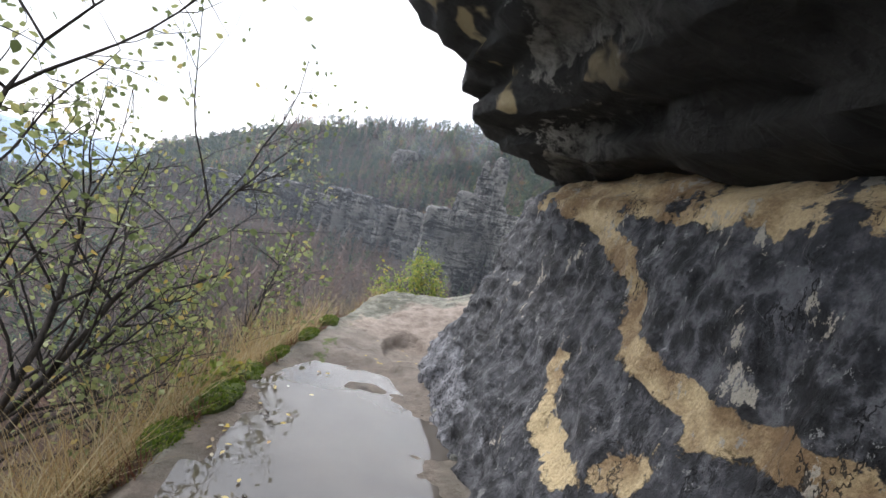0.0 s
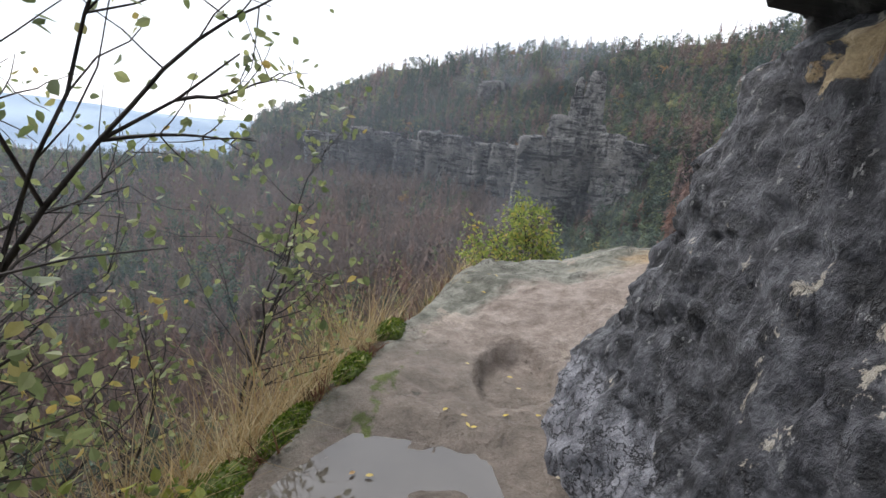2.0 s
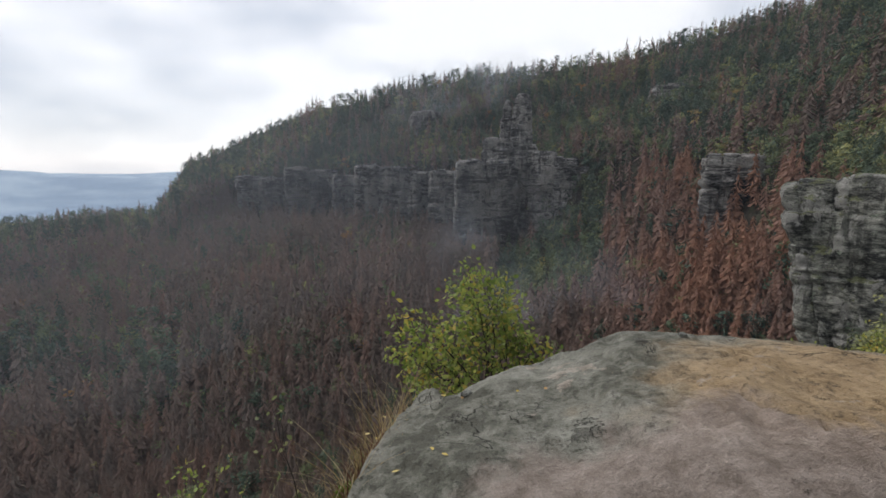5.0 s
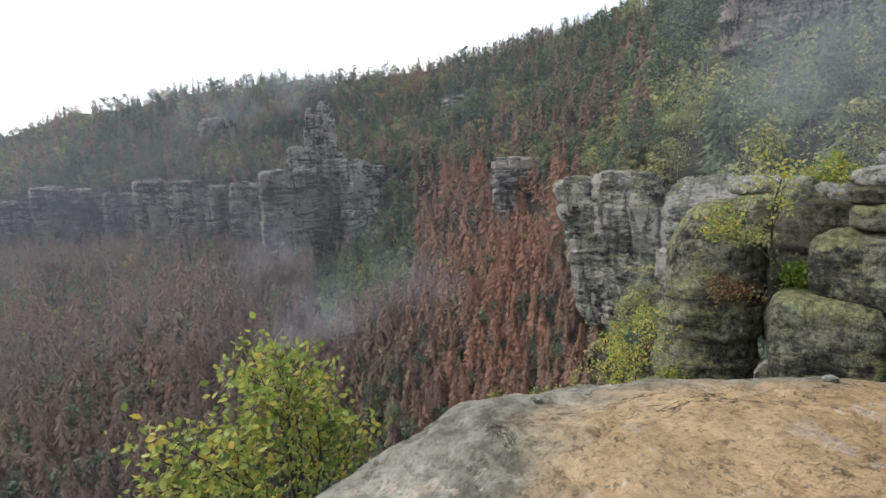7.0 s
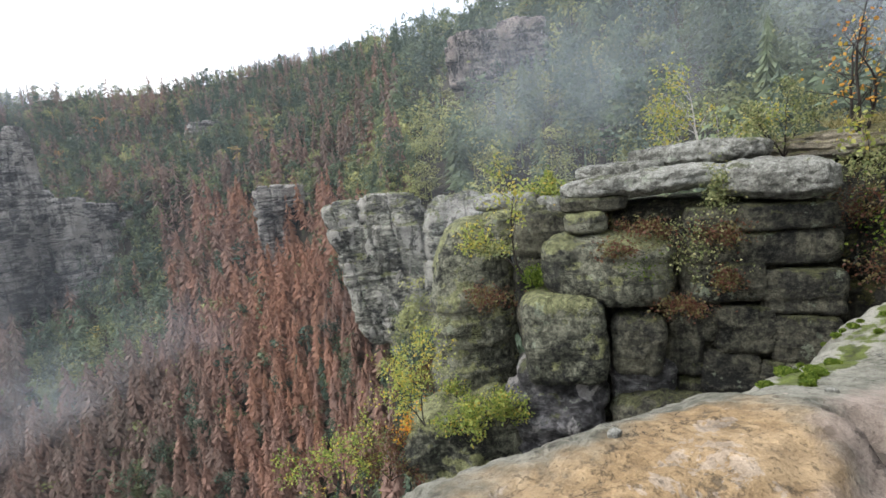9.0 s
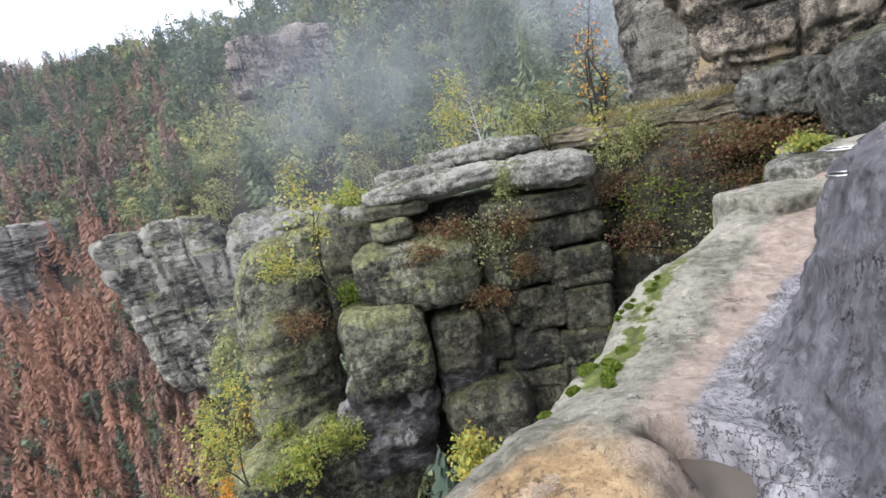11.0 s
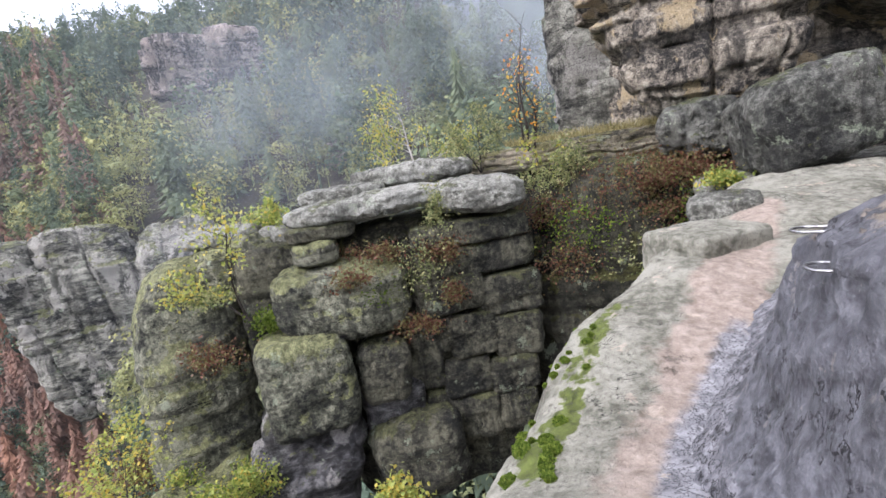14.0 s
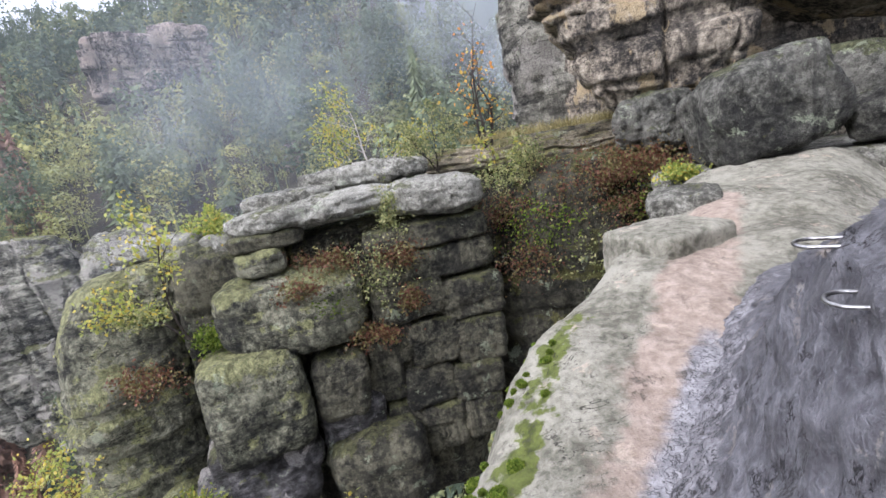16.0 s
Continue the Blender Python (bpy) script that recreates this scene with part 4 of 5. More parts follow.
    forest("green_conifer_forest", [conifer(rng, 11, 7, 0.21, 0.45) for _ in range(4)] + [round_crown(rng, 120, 0.32, 0.35, 8, 0.042) for _ in range(4)], mid + far, M["green"], "dark green pine and spruce forest on the hillside")
    near, mid, far = split("leafy")
    forest("broadleaf_wood", [round_crown(rng, 540, 0.4, 0.22, 16, 0.025) for _ in range(6)], near, M["leafy"], "green and yellow autumn trees on the near hillside")
    forest("autumn_broadleaf_forest", [round_crown(rng, 130, 0.42, 0.28, 8, 0.044) for _ in range(6)], mid + far, M["leafy"], "green and yellow autumn broadleaf trees among conifers")
    forest("bare_dead_trunks", [snag(rng) for _ in range(5)], kinds["snag"], M["snag"], "grey bare trunks of dead spruces")


# ---- build the setting ----
build_ledge()
build_wall()
build_overhang()
# unseen backing mass, added to keep sky light off the wall and overhang
rock("wall_massif", (4.4, -0.8, 2.5), 0, "unseen sandstone block added behind the wall to hold off sky light", "rock face", size=(5.0, 8.0, 11.0), material=M["overhang"], boxy=8, rough=0.04, seed=3, n=24)["kind"] = "structure"


def water(name, centre, rx, ry, turn, z, label):
    a = np.linspace(0, 2 * math.pi, 48, endpoint=False)
    rim = 1 + 0.12 * np.sin(3 * a + 1) + 0.08 * np.sin(5 * a)
    px, py = rx * rim * np.cos(a), ry * rim * np.sin(a)
    v = np.stack([centre[0] + px * math.cos(turn) - py * math.sin(turn), centre[1] + px * math.sin(turn) + py * math.cos(turn), np.full(48, z)], axis=1)
    v = np.concatenate([v, [[*centre, z]]])
    f = np.stack([np.arange(48), (np.arange(48) + 1) % 48, np.full(48, 48)], axis=1)
    return tagged(new(name, mesh_data(name, v, f, M["water"])), label, "puddle", kind="structure")


water("water_puddle", (-0.38, 3.1), 0.66, 2.1, 0, -0.06, "shallow rain puddle mirroring the sky on the path")
water("water_pothole", (3.4, 6.46), 0.2, 0.26, -0.4, 0.2, "brown water standing in a rock pothole")
build_valley()
build_forest()


def vapour(name, az0, az1, r, z0, z1, material, label, seed):
    """A curtain of vapour hanging in the valley, bent round the hub, thinning out at its borders."""
    az, zz = np.radians(np.linspace(az0, az1, 60)), np.linspace(z0, z1, 24)
    A, Z = np.meshgrid(az, zz, indexing="ij")
    a, z = A.ravel(), Z.ravel()
    u, v = (a - az[0]) / (az[-1] - az[0]), (z - z0) / (z1 - z0)
    q = r * (1 + 0.07 * np.sin(5 * a + seed) + 0.05 * np.sin(11 * a + 2 * seed))
    p = np.stack([HUB[0] + q * np.sin(a), HUB[1] + q * np.cos(a), z], axis=1)
    thick = smooth(0, 0.2, u) * smooth(1, 0.8, u) * smooth(0, 0.2, v) * smooth(1, 0.55, v)
    ob = new(name, mesh_data(name, p, grid_faces(60, 24), material, True, {"thick": thick}))
    return tagged(ob, label, "mist", kind="stuff")


vapour("valley_haze", 36, 118, 57, -40, 40, M["haze_near"], "thin bluish haze hanging over the gorge", 7)
for k, (r, z0, z1) in enumerate([(62, -60, 45), (105, -80, 70), (150, -80, 100), (205, -80, 120), (270, -90, 140)]):
    vapour("valley_haze", -75, 120, r, z0, z1, M["haze"], "thin bluish haze hanging between the slopes", k)
for r in (140, 240):
    vapour("valley_haze", -85, 6, r, -130, 95, M["haze_far"], "pale haze lying in the open end of the valley", 20 + r)
vapour("drifting_mist", 44, 100, 74, 4, 42, M["mist"], "white mist drifting up the wooded hillside", 3)
vapour("drifting_mist", 41, 100, 112, 22, 84, M["mist"], "white mist drifting up the wooded hillside", 5)
vapour("drifting_mist", -8, 22, 130, -48, 2, M["wisp"], "wisp of mist rising from the dead forest", 9)
vapour("drifting_mist", -12, 8, 300, 25, 85, M["wisp"], "wisp of mist rising over the far ridge", 2)


# ---- far cliffs: azimuth, distance, width, depth, bottom, top elevation, boxiness ----
CLIFFS = [(-26.6, 318, 17, -5.2, -0.8), (-21.6, 302, 15, -5.8, 0.3), (-18.6, 300, 15, -4.2, 0.0), (-13.6, 270, 14, -6.4, 0.7), (-10.4, 266, 15, -5.4, 0.4), (-6.8, 260, 15, -4.6, -0.1), (-1.4, 224, 13, -8.6, 1.3), (2.6, 224, 14, -8.8, 1.5), (1.9, 229, 13, -4.0, 3.9),
          (2.9, 231, 6, -2.0, 8.2), (4.7, 230, 11, -5.0, 8.8), (7.4, 227, 12, -6.4, 2.4), (10.0, 224, 10, -5.8, 1.7), (15.7, 216, 8, -3.4, 2.0), (25.9, 162, 9, -7.6, 2.0), (29.6, 164, 14, -7.0, 1.8), (-24.2, 312, 16, -5.0, -0.9), (-16.2, 288, 14, -4.8, -0.6), (-8.6, 264, 12, -5.2, -0.4), (-4.4, 250, 15, -5.5, 0.1), (5.6, 229, 8, -7.0, 3.4), (12.4, 225, 12, -5.2, 0.5), (18.2, 212, 13, -4.0, 0.3), (22.0, 190, 12, -5.0, 0.8), (-6.5, 322, 24, 4.4, 7.0), (9.6, 300, 14, 6.2, 8.0), (20.5, 260, 22, 7.6, 9.2)]
for k, (az, r, w, lo, hi) in enumerate(CLIFFS):
    zl, zh = (HUB[2] + r * math.tan(math.radians(e)) for e in (lo, hi))
    x, y, _ = spot(az, r)
    slim = hi > 6
    rock("rock_tower" if slim else "cliff", (x, y, (zl + zh) / 2 - 2), -az + 8 * math.sin(k * 2.3), "tall grey sandstone rock tower above the wooded cliffs" if slim else "grey bedded sandstone cliff with vertical joints above dead forest", "cliff", "valley cliffs",
         size=(w * 1.12, w * 0.8, zh - zl + 4), material=M["cliff"], boxy=4.5 if slim else 9, rough=0.035, seed=60 + k, n=48, beds=0.7, bed_size=4.0, blocks=0.8, block_size=(5.2, 5.2, 9.0), taper=0.3 if slim else 0.05)
# grey cliff across the gorge and the pink-faced crag
for k, (az, r, w, lo, hi, lean) in enumerate([(37.6, 87, 8, -16.5, -0.6, -0.26), (41.8, 85, 12, -19, -0.2, -0.16), (47.8, 82, 13, -19, -0.9, -0.05)]):
    zl, zh = (HUB[2] + r * math.tan(math.radians(e)) for e in (lo, hi))
    x, y, _ = spot(az, r)
    rock("cliff", (x, y, (zl + zh) / 2 - 1), -az - 8, "tall grey and lichened sandstone cliff across the gorge", "cliff", "gorge cliffs", size=(w * 1.1, 11, zh - zl + 2), material=M["cliff_near"], boxy=4.5, rough=0.06, seed=90 + k, n=84, beds=0.5, bed_size=3.2, blocks=0.3, block_size=(4.4, 4.4, 9.0), taper=0.05, lean=(lean, 0.1))
for k, (az, r, w, lo, hi) in enumerate([(51.2, 140, 16, 11.4, 16.2), (56.6, 142, 14, 13, 17.0), (66, 150, 20, 8, 12.0), (73, 140, 14, 12, 16), (80, 110, 20, 6, 10), (68, 95, 14, 1.5, 4.5)]):
    zl, zh = (HUB[2] + r * math.tan(math.radians(e)) for e in (lo, hi))
    x, y, _ = spot(az, r)
    rock("crag", (x, y, (zl + zh) / 2), -az, "pale weathered sandstone crag among hillside pines", "cliff", "hillside crags", size=(w, w * 0.6, zh - zl + 2), material=M["crag"], boxy=8, rough=0.05, seed=110 + k, n=30, beds=0.4, blocks=0.7, block_size=(4, 4, 5))

# ---- the mossy pillar across the gap ----
P = dict(material=M["pillar"])
rock("pillar_rock", (12.5, 17.25, -3.3), -45, "rounded mossy sandstone pillar with dark bedding bands", "rock", "mossy rocks", size=(3.15, 3.4, 7.8), boxy=3.0, rough=0.05, seed=5, n=96, beds=0.1, bed_size=1.2, taper=0.12, lean=(0.05, 0.0), **P)
rock("pillar_rock", (15.4, 11.19, -3.3), -70, "dark mossy sandstone wall of jointed blocks", "rock", "mossy rocks", size=(5.5, 4.2, 8.3), boxy=6, rough=0.035, seed=6, n=84, beds=0.12, material=M["wall_shaded"])
# courses of the jointed wall: x, y, z, width, height
COURSES = [(14.09, 9.01, 0.28, 3.09, 0.66), (14.10, 8.97, -0.45, 3.22, 0.87), (13.84, 9.70, -1.30, 1.83, 1.06), (14.39, 8.19, -1.54, 1.72, 1.12), (13.60, 10.36, -2.24, 1.25, 1.27), (13.99, 9.29, -2.49, 1.32, 1.26), (14.41, 8.13, -2.71, 1.42, 1.28),
           (13.48, 10.69, -3.25, 1.26, 1.08), (13.89, 9.56, -3.61, 1.40, 1.16), (14.33, 8.35, -3.78, 1.42, 1.08), (13.62, 10.31, -4.56, 1.03, 1.48), (13.95, 9.39, -4.77, 1.21, 1.33), (14.31, 8.41, -4.77, 1.15, 1.19)]
for k, (x, y, z, w, h) in enumerate(COURSES):
    rock("wall_block", (x + 0.05 * math.sin(k * 2.1), y, z), -70 + 3 * math.sin(k * 1.7), "dark mossy sandstone block in a jointed rock wall", "rock", "wall blocks", size=(w, 1.1, h), boxy=7, rough=0.05, seed=150 + k, n=36, beds=0.05, material=M["wall_shaded"])
rock("rock_block", (12.9, 12.34, -0.9), -63, "rounded lichened sandstone bulge under heather", "rock", "mossy rocks", size=(3.5, 2.3, 1.9), boxy=3.6, rough=0.06, seed=10, n=60, beds=0.05, tilt=(0, 4), **P)
rock("rock_block", (11.9, 13.21, -2.68), -57, "square green-lichened sandstone block in a mossy wall", "rock", "mossy rocks", size=(2.25, 2.0, 2.5), boxy=6, rough=0.05, seed=7, n=56, beds=0.03, **P)
rock("rock_block", (12.9, 11.5, -2.9), -66, "small mossy sandstone block beside a crack", "rock", "mossy rocks", size=(1.3, 1.6, 1.7), boxy=6, rough=0.06, seed=9, n=44, tilt=(0, 5), material=M["wall_shaded"])
rock("rock_block", (13.19, 11.51, -3.99), -67, "grey sandstone block under a crack", "rock", "mossy rocks", size=(1.72, 1.6, 1.53), boxy=4.5, rough=0.07, seed=12, n=40, material=M["wet"])
rock("rock_block", (12.04, 13.45, -4.17), -56, "dark wet sandstone block below the mossy wall", "rock", "mossy rocks", size=(2.53, 2.0, 1.41), boxy=5, rough=0.07, seed=8, n=48, beds=0.08, material=M["wet"])
rock("rock_block", (11.71, 13.66, -5.2), -54, "dark banded rock at the foot of the wall", "rock", "mossy rocks", size=(2.6, 2.2, 2.2), boxy=4, rough=0.09, seed=13, n=48, beds=0.14, material=M["wet"])
rock("rock_block", (13.13, 11.01, -5.27), -69, "low dark mossy sandstone block at the gully foot", "rock", "mossy rocks", size=(2.48, 2.4, 2.19), boxy=5, rough=0.07, seed=14, n=48, beds=0.06, material=M["wall_shaded"])
rock("rock_block", (10.9, 15.7, -6.6), -45, "broken mossy rock at the pillar foot", "rock", "mossy rocks", size=(4.6, 3.2, 3.6), boxy=3.5, rough=0.14, seed=15, n=56, beds=0.12, **P)
C = dict(material=M["cap"])
rock("cap_slab", (13.93, 11.65, 1.32), -67, "long pale grey weathered capstone lying on the mossy rock", "rock", "cap slabs", size=(4.3, 2.8, 0.66), boxy=3.4, rough=0.12, seed=20, n=64, beds=0.05, tilt=(0, -2), **C)
rock("cap_slab", (14.67, 8.69, 1.16), -79, "rounded grey capstone lying on the mossy rock", "rock", "cap slabs", size=(2.6, 2.6, 0.98), boxy=3.0, rough=0.09, seed=21, n=56, beds=0.05, tilt=(0, 4), **C)
rock("cap_slab", (15.27, 10.65, 1.95), -73, "flat pale capstone behind the rim of the rock", "rock", "cap slabs", size=(3.4, 2.0, 0.6), boxy=4, rough=0.14, seed=22, n=50, **C)
rock("cap_slab", (14.06, 12.33, 1.68), -65, "thin pale slab lying behind the long capstone", "rock", "cap slabs", size=(2.4, 1.6, 0.45), boxy=3.6, rough=0.12, seed=26, n=40, **C)
rock("cap_slab", (12.95, 12.63, 0.85), -61, "flat dark bedded stone under the capstone", "rock", "cap slabs", size=(1.7, 1.6, 0.42), boxy=5, rough=0.08, seed=23, n=36, beds=0.04, material=M["wall_shaded"])
rock("rock_block", (12.6, 12.7, 0.38), -60, "rounded mossy stone under the capstone", "rock", "mossy rocks", size=(1.15, 1.4, 0.66), boxy=3.4, rough=0.08, seed=27, n=36, **P)
rock("cap_slab", (13.66, 16.04, 1.02), -51, "grey lichened slab on the pillar top", "rock", "cap slabs", size=(2.3, 2.2, 0.58), boxy=3.5, rough=0.1, seed=24, n=36, **C)
rock("cap_slab", (13.81, 14.5, 0.75), -56, "small rounded stone beside the pillar slab", "rock", "cap slabs", size=(1.0, 1.0, 0.75), boxy=3, rough=0.08, seed=28, n=28, **C)
rock("rock_block", (13.3, 15.5, 0.25), -51, "dark angular stone on the pillar shoulder", "rock", "mossy rocks", size=(2.2, 2.0, 1.3), boxy=4, rough=0.12, seed=25, n=40, **P)
rock("rock_block", (13.3, 14.6, -1.6), -55, "dark recessed rock in the cleft behind the birch", "rock", "mossy rocks", size=(1.9, 1.6, 4.6), boxy=5, rough=0.08, seed=29, n=44, beds=0.08, material=M["wall_shaded"])

# ---- the head of the gully ----
rock("gully_wall", (18.6, 6.2, -2.6), -94, "dark damp gully wall hung with moss and heather", "rock", size=(8.5, 3.0, 8.8), material=M["gully"], boxy=6, rough=0.07, seed=30, n=60, beds=0.12)
rock("gully_wall", (16.1, 4.3, -2.4), -98, "dark damp rock below the boulders", "rock", size=(6.6, 3.4, 7.4), material=M["gully"], boxy=5, rough=0.1, seed=31, n=70, beds=0.14)
rock("grass_shelf", (18.9, 5.2, 1.85), -96, "bedded pale rock shelf with yellow grass above the gully", "rock", size=(8.5, 4.0, 0.8), material=M["shelf"], boxy=5, rough=0.14, seed=32, n=60, beds=0.1, bed_size=0.4)
B = dict(material=M["boulder"])
rock("boulder", (14.93, 3.17, 2.0), -105, "rounded grey boulder resting under the rock roof", "boulder", "fallen boulders", size=(1.6, 1.5, 1.31), boxy=3.6, rough=0.12, seed=40, n=44, **B)
rock("boulder", (12.95, 1.7, 1.9), -92, "large split grey boulder with one smooth face", "boulder", "fallen boulders", size=(2.3, 2.2, 1.75), boxy=6, rough=0.08, seed=41, n=56, tilt=(0, -16), **B)
rock("boulder", (14.7, -0.9, 2.2), -120, "grey boulder at the mouth of the rock shelter", "boulder", "fallen boulders", size=(1.8, 1.6, 1.5), boxy=3, rough=0.1, seed=42, n=30, **B)
rock("boulder", (12.3, -0.2, 1.4), -124, "pale boulder beside the path", "boulder", "fallen boulders", size=(1.2, 1.0, 1.0), boxy=3, rough=0.1, seed=43, n=28, **B)
rock("ledge_block", (10.6, 3.95, 0.62), -108, "grey lichened rock step on the ledge", "rock", "ledge steps", size=(1.1, 1.3, 0.5), boxy=4, rough=0.09, seed=44, n=44, beds=0.03, **C)
rock("ledge_block", (8.4, 4.9, 0.46), -58, "grey weathered rock platform at the rim of the ledge", "rock", "ledge steps", size=(1.15, 1.1, 0.6), material=M["ledge"], boxy=9, rough=0.04, seed=47, n=50, beds=0.03)
rock("ledge_block", (14.2, 0.6, 0.45), -113, "broad trodden rock terrace below the boulders", "rock", "ledge steps", size=(5.2, 4.0, 0.96), boxy=8, rough=0.04, seed=46, n=60, beds=0.04, **C)
rock("roof_cliff", (17.1, 2.05, 6.3), -105, "pale overhanging sandstone cliff streaked black and ochre", "cliff", size=(2.6, 4.2, 8.0), material=M["overcliff"], boxy=7, rough=0.06, seed=50, n=90, beds=0.2, bed_size=0.9, blocks=0.16, block_size=(1.0, 1.0, 0.7), taper=-3.2, taper_y=-0.5)
rock("roof_cliff", (16.8, -3.6, 6.7), -120, "dark rock roof over the shelter", "cliff", size=(6, 7, 5.2), material=M["overcliff"], boxy=4, rough=0.08, seed=51, n=50, beds=0.15)
rock("roof_cliff", (24, -3, 2.5), -110, "shaded back wall of the rock shelter", "cliff", size=(14, 4, 9), material=M["overcliff"], boxy=5, rough=0.06, seed=52, n=40, beds=0.1)
rock("roof_cliff", (27.8, 2.9, 5.0), -97, "grey cliff set back behind the shelter", "cliff", size=(6.5, 6, 14), material=M["cliff_near"], boxy=5, rough=0.06, seed=53, n=40, beds=0.2)


# ---- plants ----
def tube(points, r0, r1, sides=5):
    points = np.asarray(points, dtype=float)
    t = np.gradient(points, axis=0)
    t /= np.linalg.norm(t, axis=1)[:, None] + 1e-9
    ref = np.where(np.abs(t[:, 2:3]) > 0.9, np.array([[1.0, 0, 0]]), np.array([[0, 0, 1.0]]))
    a = np.cross(t, ref)
    a /= np.linalg.norm(a, axis=1)[:, None] + 1e-9
    b = np.cross(t, a)
    r = np.linspace(r0, r1, len(points))[:, None]
    ang = np.linspace(0, 2 * math.pi, sides, endpoint=False)
    rings = [points + r * (math.cos(w) * a + math.sin(w) * b) for w in ang]
    return np.stack(rings, axis=0).reshape(-1, 3), grid_faces(sides, len(points), closed=True)


def limb(rng, start, way, length, steps=7, lift=0.25, wobble=0.16):
    pts, p, d = [np.array(start, dtype=float)], np.array(start, dtype=float), np.array(way, dtype=float)
    for _ in range(steps):
        d = d + np.array([0, 0, lift / steps]) + wobble * rng.standard_normal(3) / math.sqrt(steps)
        d /= np.linalg.norm(d)
        p = p + d * length / steps
        pts.append(p)
    return np.array(pts)


def leaf_cloud(rng, spots, size, droop=0.4):
    """One pointed, slightly folded leaf at each spot."""
    n = len(spots)
    d = rng.standard_normal((n, 3))
    d[:, 2] -= droop
    d /= np.linalg.norm(d, axis=1)[:, None]
    s = np.cross(d, rng.standard_normal((n, 3)))
    s /= np.linalg.norm(s, axis=1)[:, None] + 1e-9
    f = np.cross(d, s)
    l = size * rng.uniform(0.6, 1.3, n)[:, None]
    base = np.asarray(spots)
    q = [base, base + d * l * 0.3 + s * l * 0.3 + f * l * 0.07, base + d * l * 0.62 + s * l * 0.27 + f * l * 0.06, base + d * l, base + d * l * 0.62 - s * l * 0.27 + f * l * 0.06, base + d * l * 0.3 - s * l * 0.3 + f * l * 0.07]
    v = np.stack(q, axis=1).reshape(-1, 3)
    k = 6 * np.arange(n)[:, None]
    return v, np.concatenate([k + np.array([[0, 1, 2, 3]]), k + np.array([[0, 3, 4, 5]])])


def woody_plant(name, base, label, category, seed, stems, limbs, twigs, per_twig, leaf, leaf_mat, bark="bark", radius=0.02, limb_len=0.5, angle=0.9, limb_from=0.2, lift=0.3, group="", leaf_spread=0.05, droop=0.4, bare=0.0):
    """A shrub or small tree. stems: (way, length) of each stem."""
    rng = np.random.default_rng(seed)
    wv, wf, spots, off = [], [], [], 0

    def add(points, r0, r1, sides=5):
        nonlocal off
        v, f = tube(points, r0, r1, sides)
        wv.append(v)
        wf.append(f + off)
        off += len(v)

    for way, length in stems:
        way = np.array(way, dtype=float)
        way /= np.linalg.norm(way)
        stem = limb(rng, (0, 0, -0.08), way, length, 12, 0.15, 0.42)
        add(stem, radius, radius * 0.1, 6)
        for k in range(limbs):
            u = limb_from + (0.97 - limb_from) * (k + rng.random()) / limbs
            at = stem[min(11, int(u * 12))]
            side = rng.standard_normal(3)
            side -= way * side.dot(way)
            side /= np.linalg.norm(side)
            d = way * math.cos(angle) + side * math.sin(angle)
            ll = limb_len * length * (1.15 - 0.75 * u) * rng.uniform(0.7, 1.25)
            arm = limb(rng, at, d, ll, 7, lift, 0.3)
            add(arm, radius * 0.42 * (1.1 - 0.6 * u), radius * 0.1, 4)
            for j in range(twigs):
                w = 0.25 + 0.75 * (j + rng.random()) / twigs
                s0 = arm[min(7, int(w * 7.99))]
                d2 = rng.standard_normal(3) + 0.8 * d
                d2 /= np.linalg.norm(d2)
                tw = limb(rng, s0, d2, ll * rng.uniform(0.22, 0.45), 4, 0.2, 0.4)
                add(tw, radius * 0.12, radius * 0.05, 3)
                if rng.random() < bare:
                    continue
                for m in range(per_twig):
                    spots.append(tw[1 + int(rng.random() * 3.99)] + leaf_spread * rng.standard_normal(3))
    top = thing(name, base, label, category, group)
    part("trunk", mesh_data("trunk", np.concatenate(wv), np.concatenate(wf), M[bark]), top)
    if spots:
        v, f = leaf_cloud(rng, np.array(spots), leaf, droop)
        part("crown", mesh_data("crown", v, f, M[leaf_mat], False), top)
    return top


def blades(name, spots, length, lean, width, material, label, seed, category="grass", bend=0.5):
    """Bent grass blades rooted at the spots: one object of uncountable stuff."""
    rng = np.random.default_rng(seed)
    spots = np.asarray(spots, dtype=float)
    n = len(spots)
    a = rng.uniform(0, 2 * math.pi, n)
    way = np.stack([np.cos(a) * lean, np.sin(a) * lean, np.ones(n)], axis=1) * (length * rng.uniform(0.45, 1.25, n))[:, None]
    fall = np.stack([np.cos(a), np.sin(a), -0.6 * np.ones(n)], axis=1) * (bend * length * rng.uniform(0.1, 1.0, n))[:, None]
    side = np.stack([-np.sin(a + rng.normal(0, 0.6, n)), np.cos(a), np.zeros(n)], axis=1) * width
    rows = []
    for k in range(4):
        u = k / 3
        c = spots + way * u + fall * u * u
        rows += [c - side * (1 - 0.9 * u), c + side * (1 - 0.9 * u)]
    v = np.stack(rows, axis=1).reshape(-1, 3)
    b = np.arange(n)[:, None] * 8
    f = np.concatenate([b + np.array([[2 * k, 2 * k + 1, 2 * k + 3, 2 * k + 2]]) for k in range(3)])
    return tagged(new(name, mesh_data(name, v, f, M[material], False)), label, category, kind="stuff")


def on_ledge(pts):
    pts = np.asarray(pts, dtype=float)
    z, _ = ledge_height(pts[:, 0], pts[:, 1])
    return np.column_stack([pts, z])


def rim_spots(rng, count, y0, y1, reach0, reach1, clump=0.0):
    """Spots on the bank beyond the rim, between two stretches of y."""
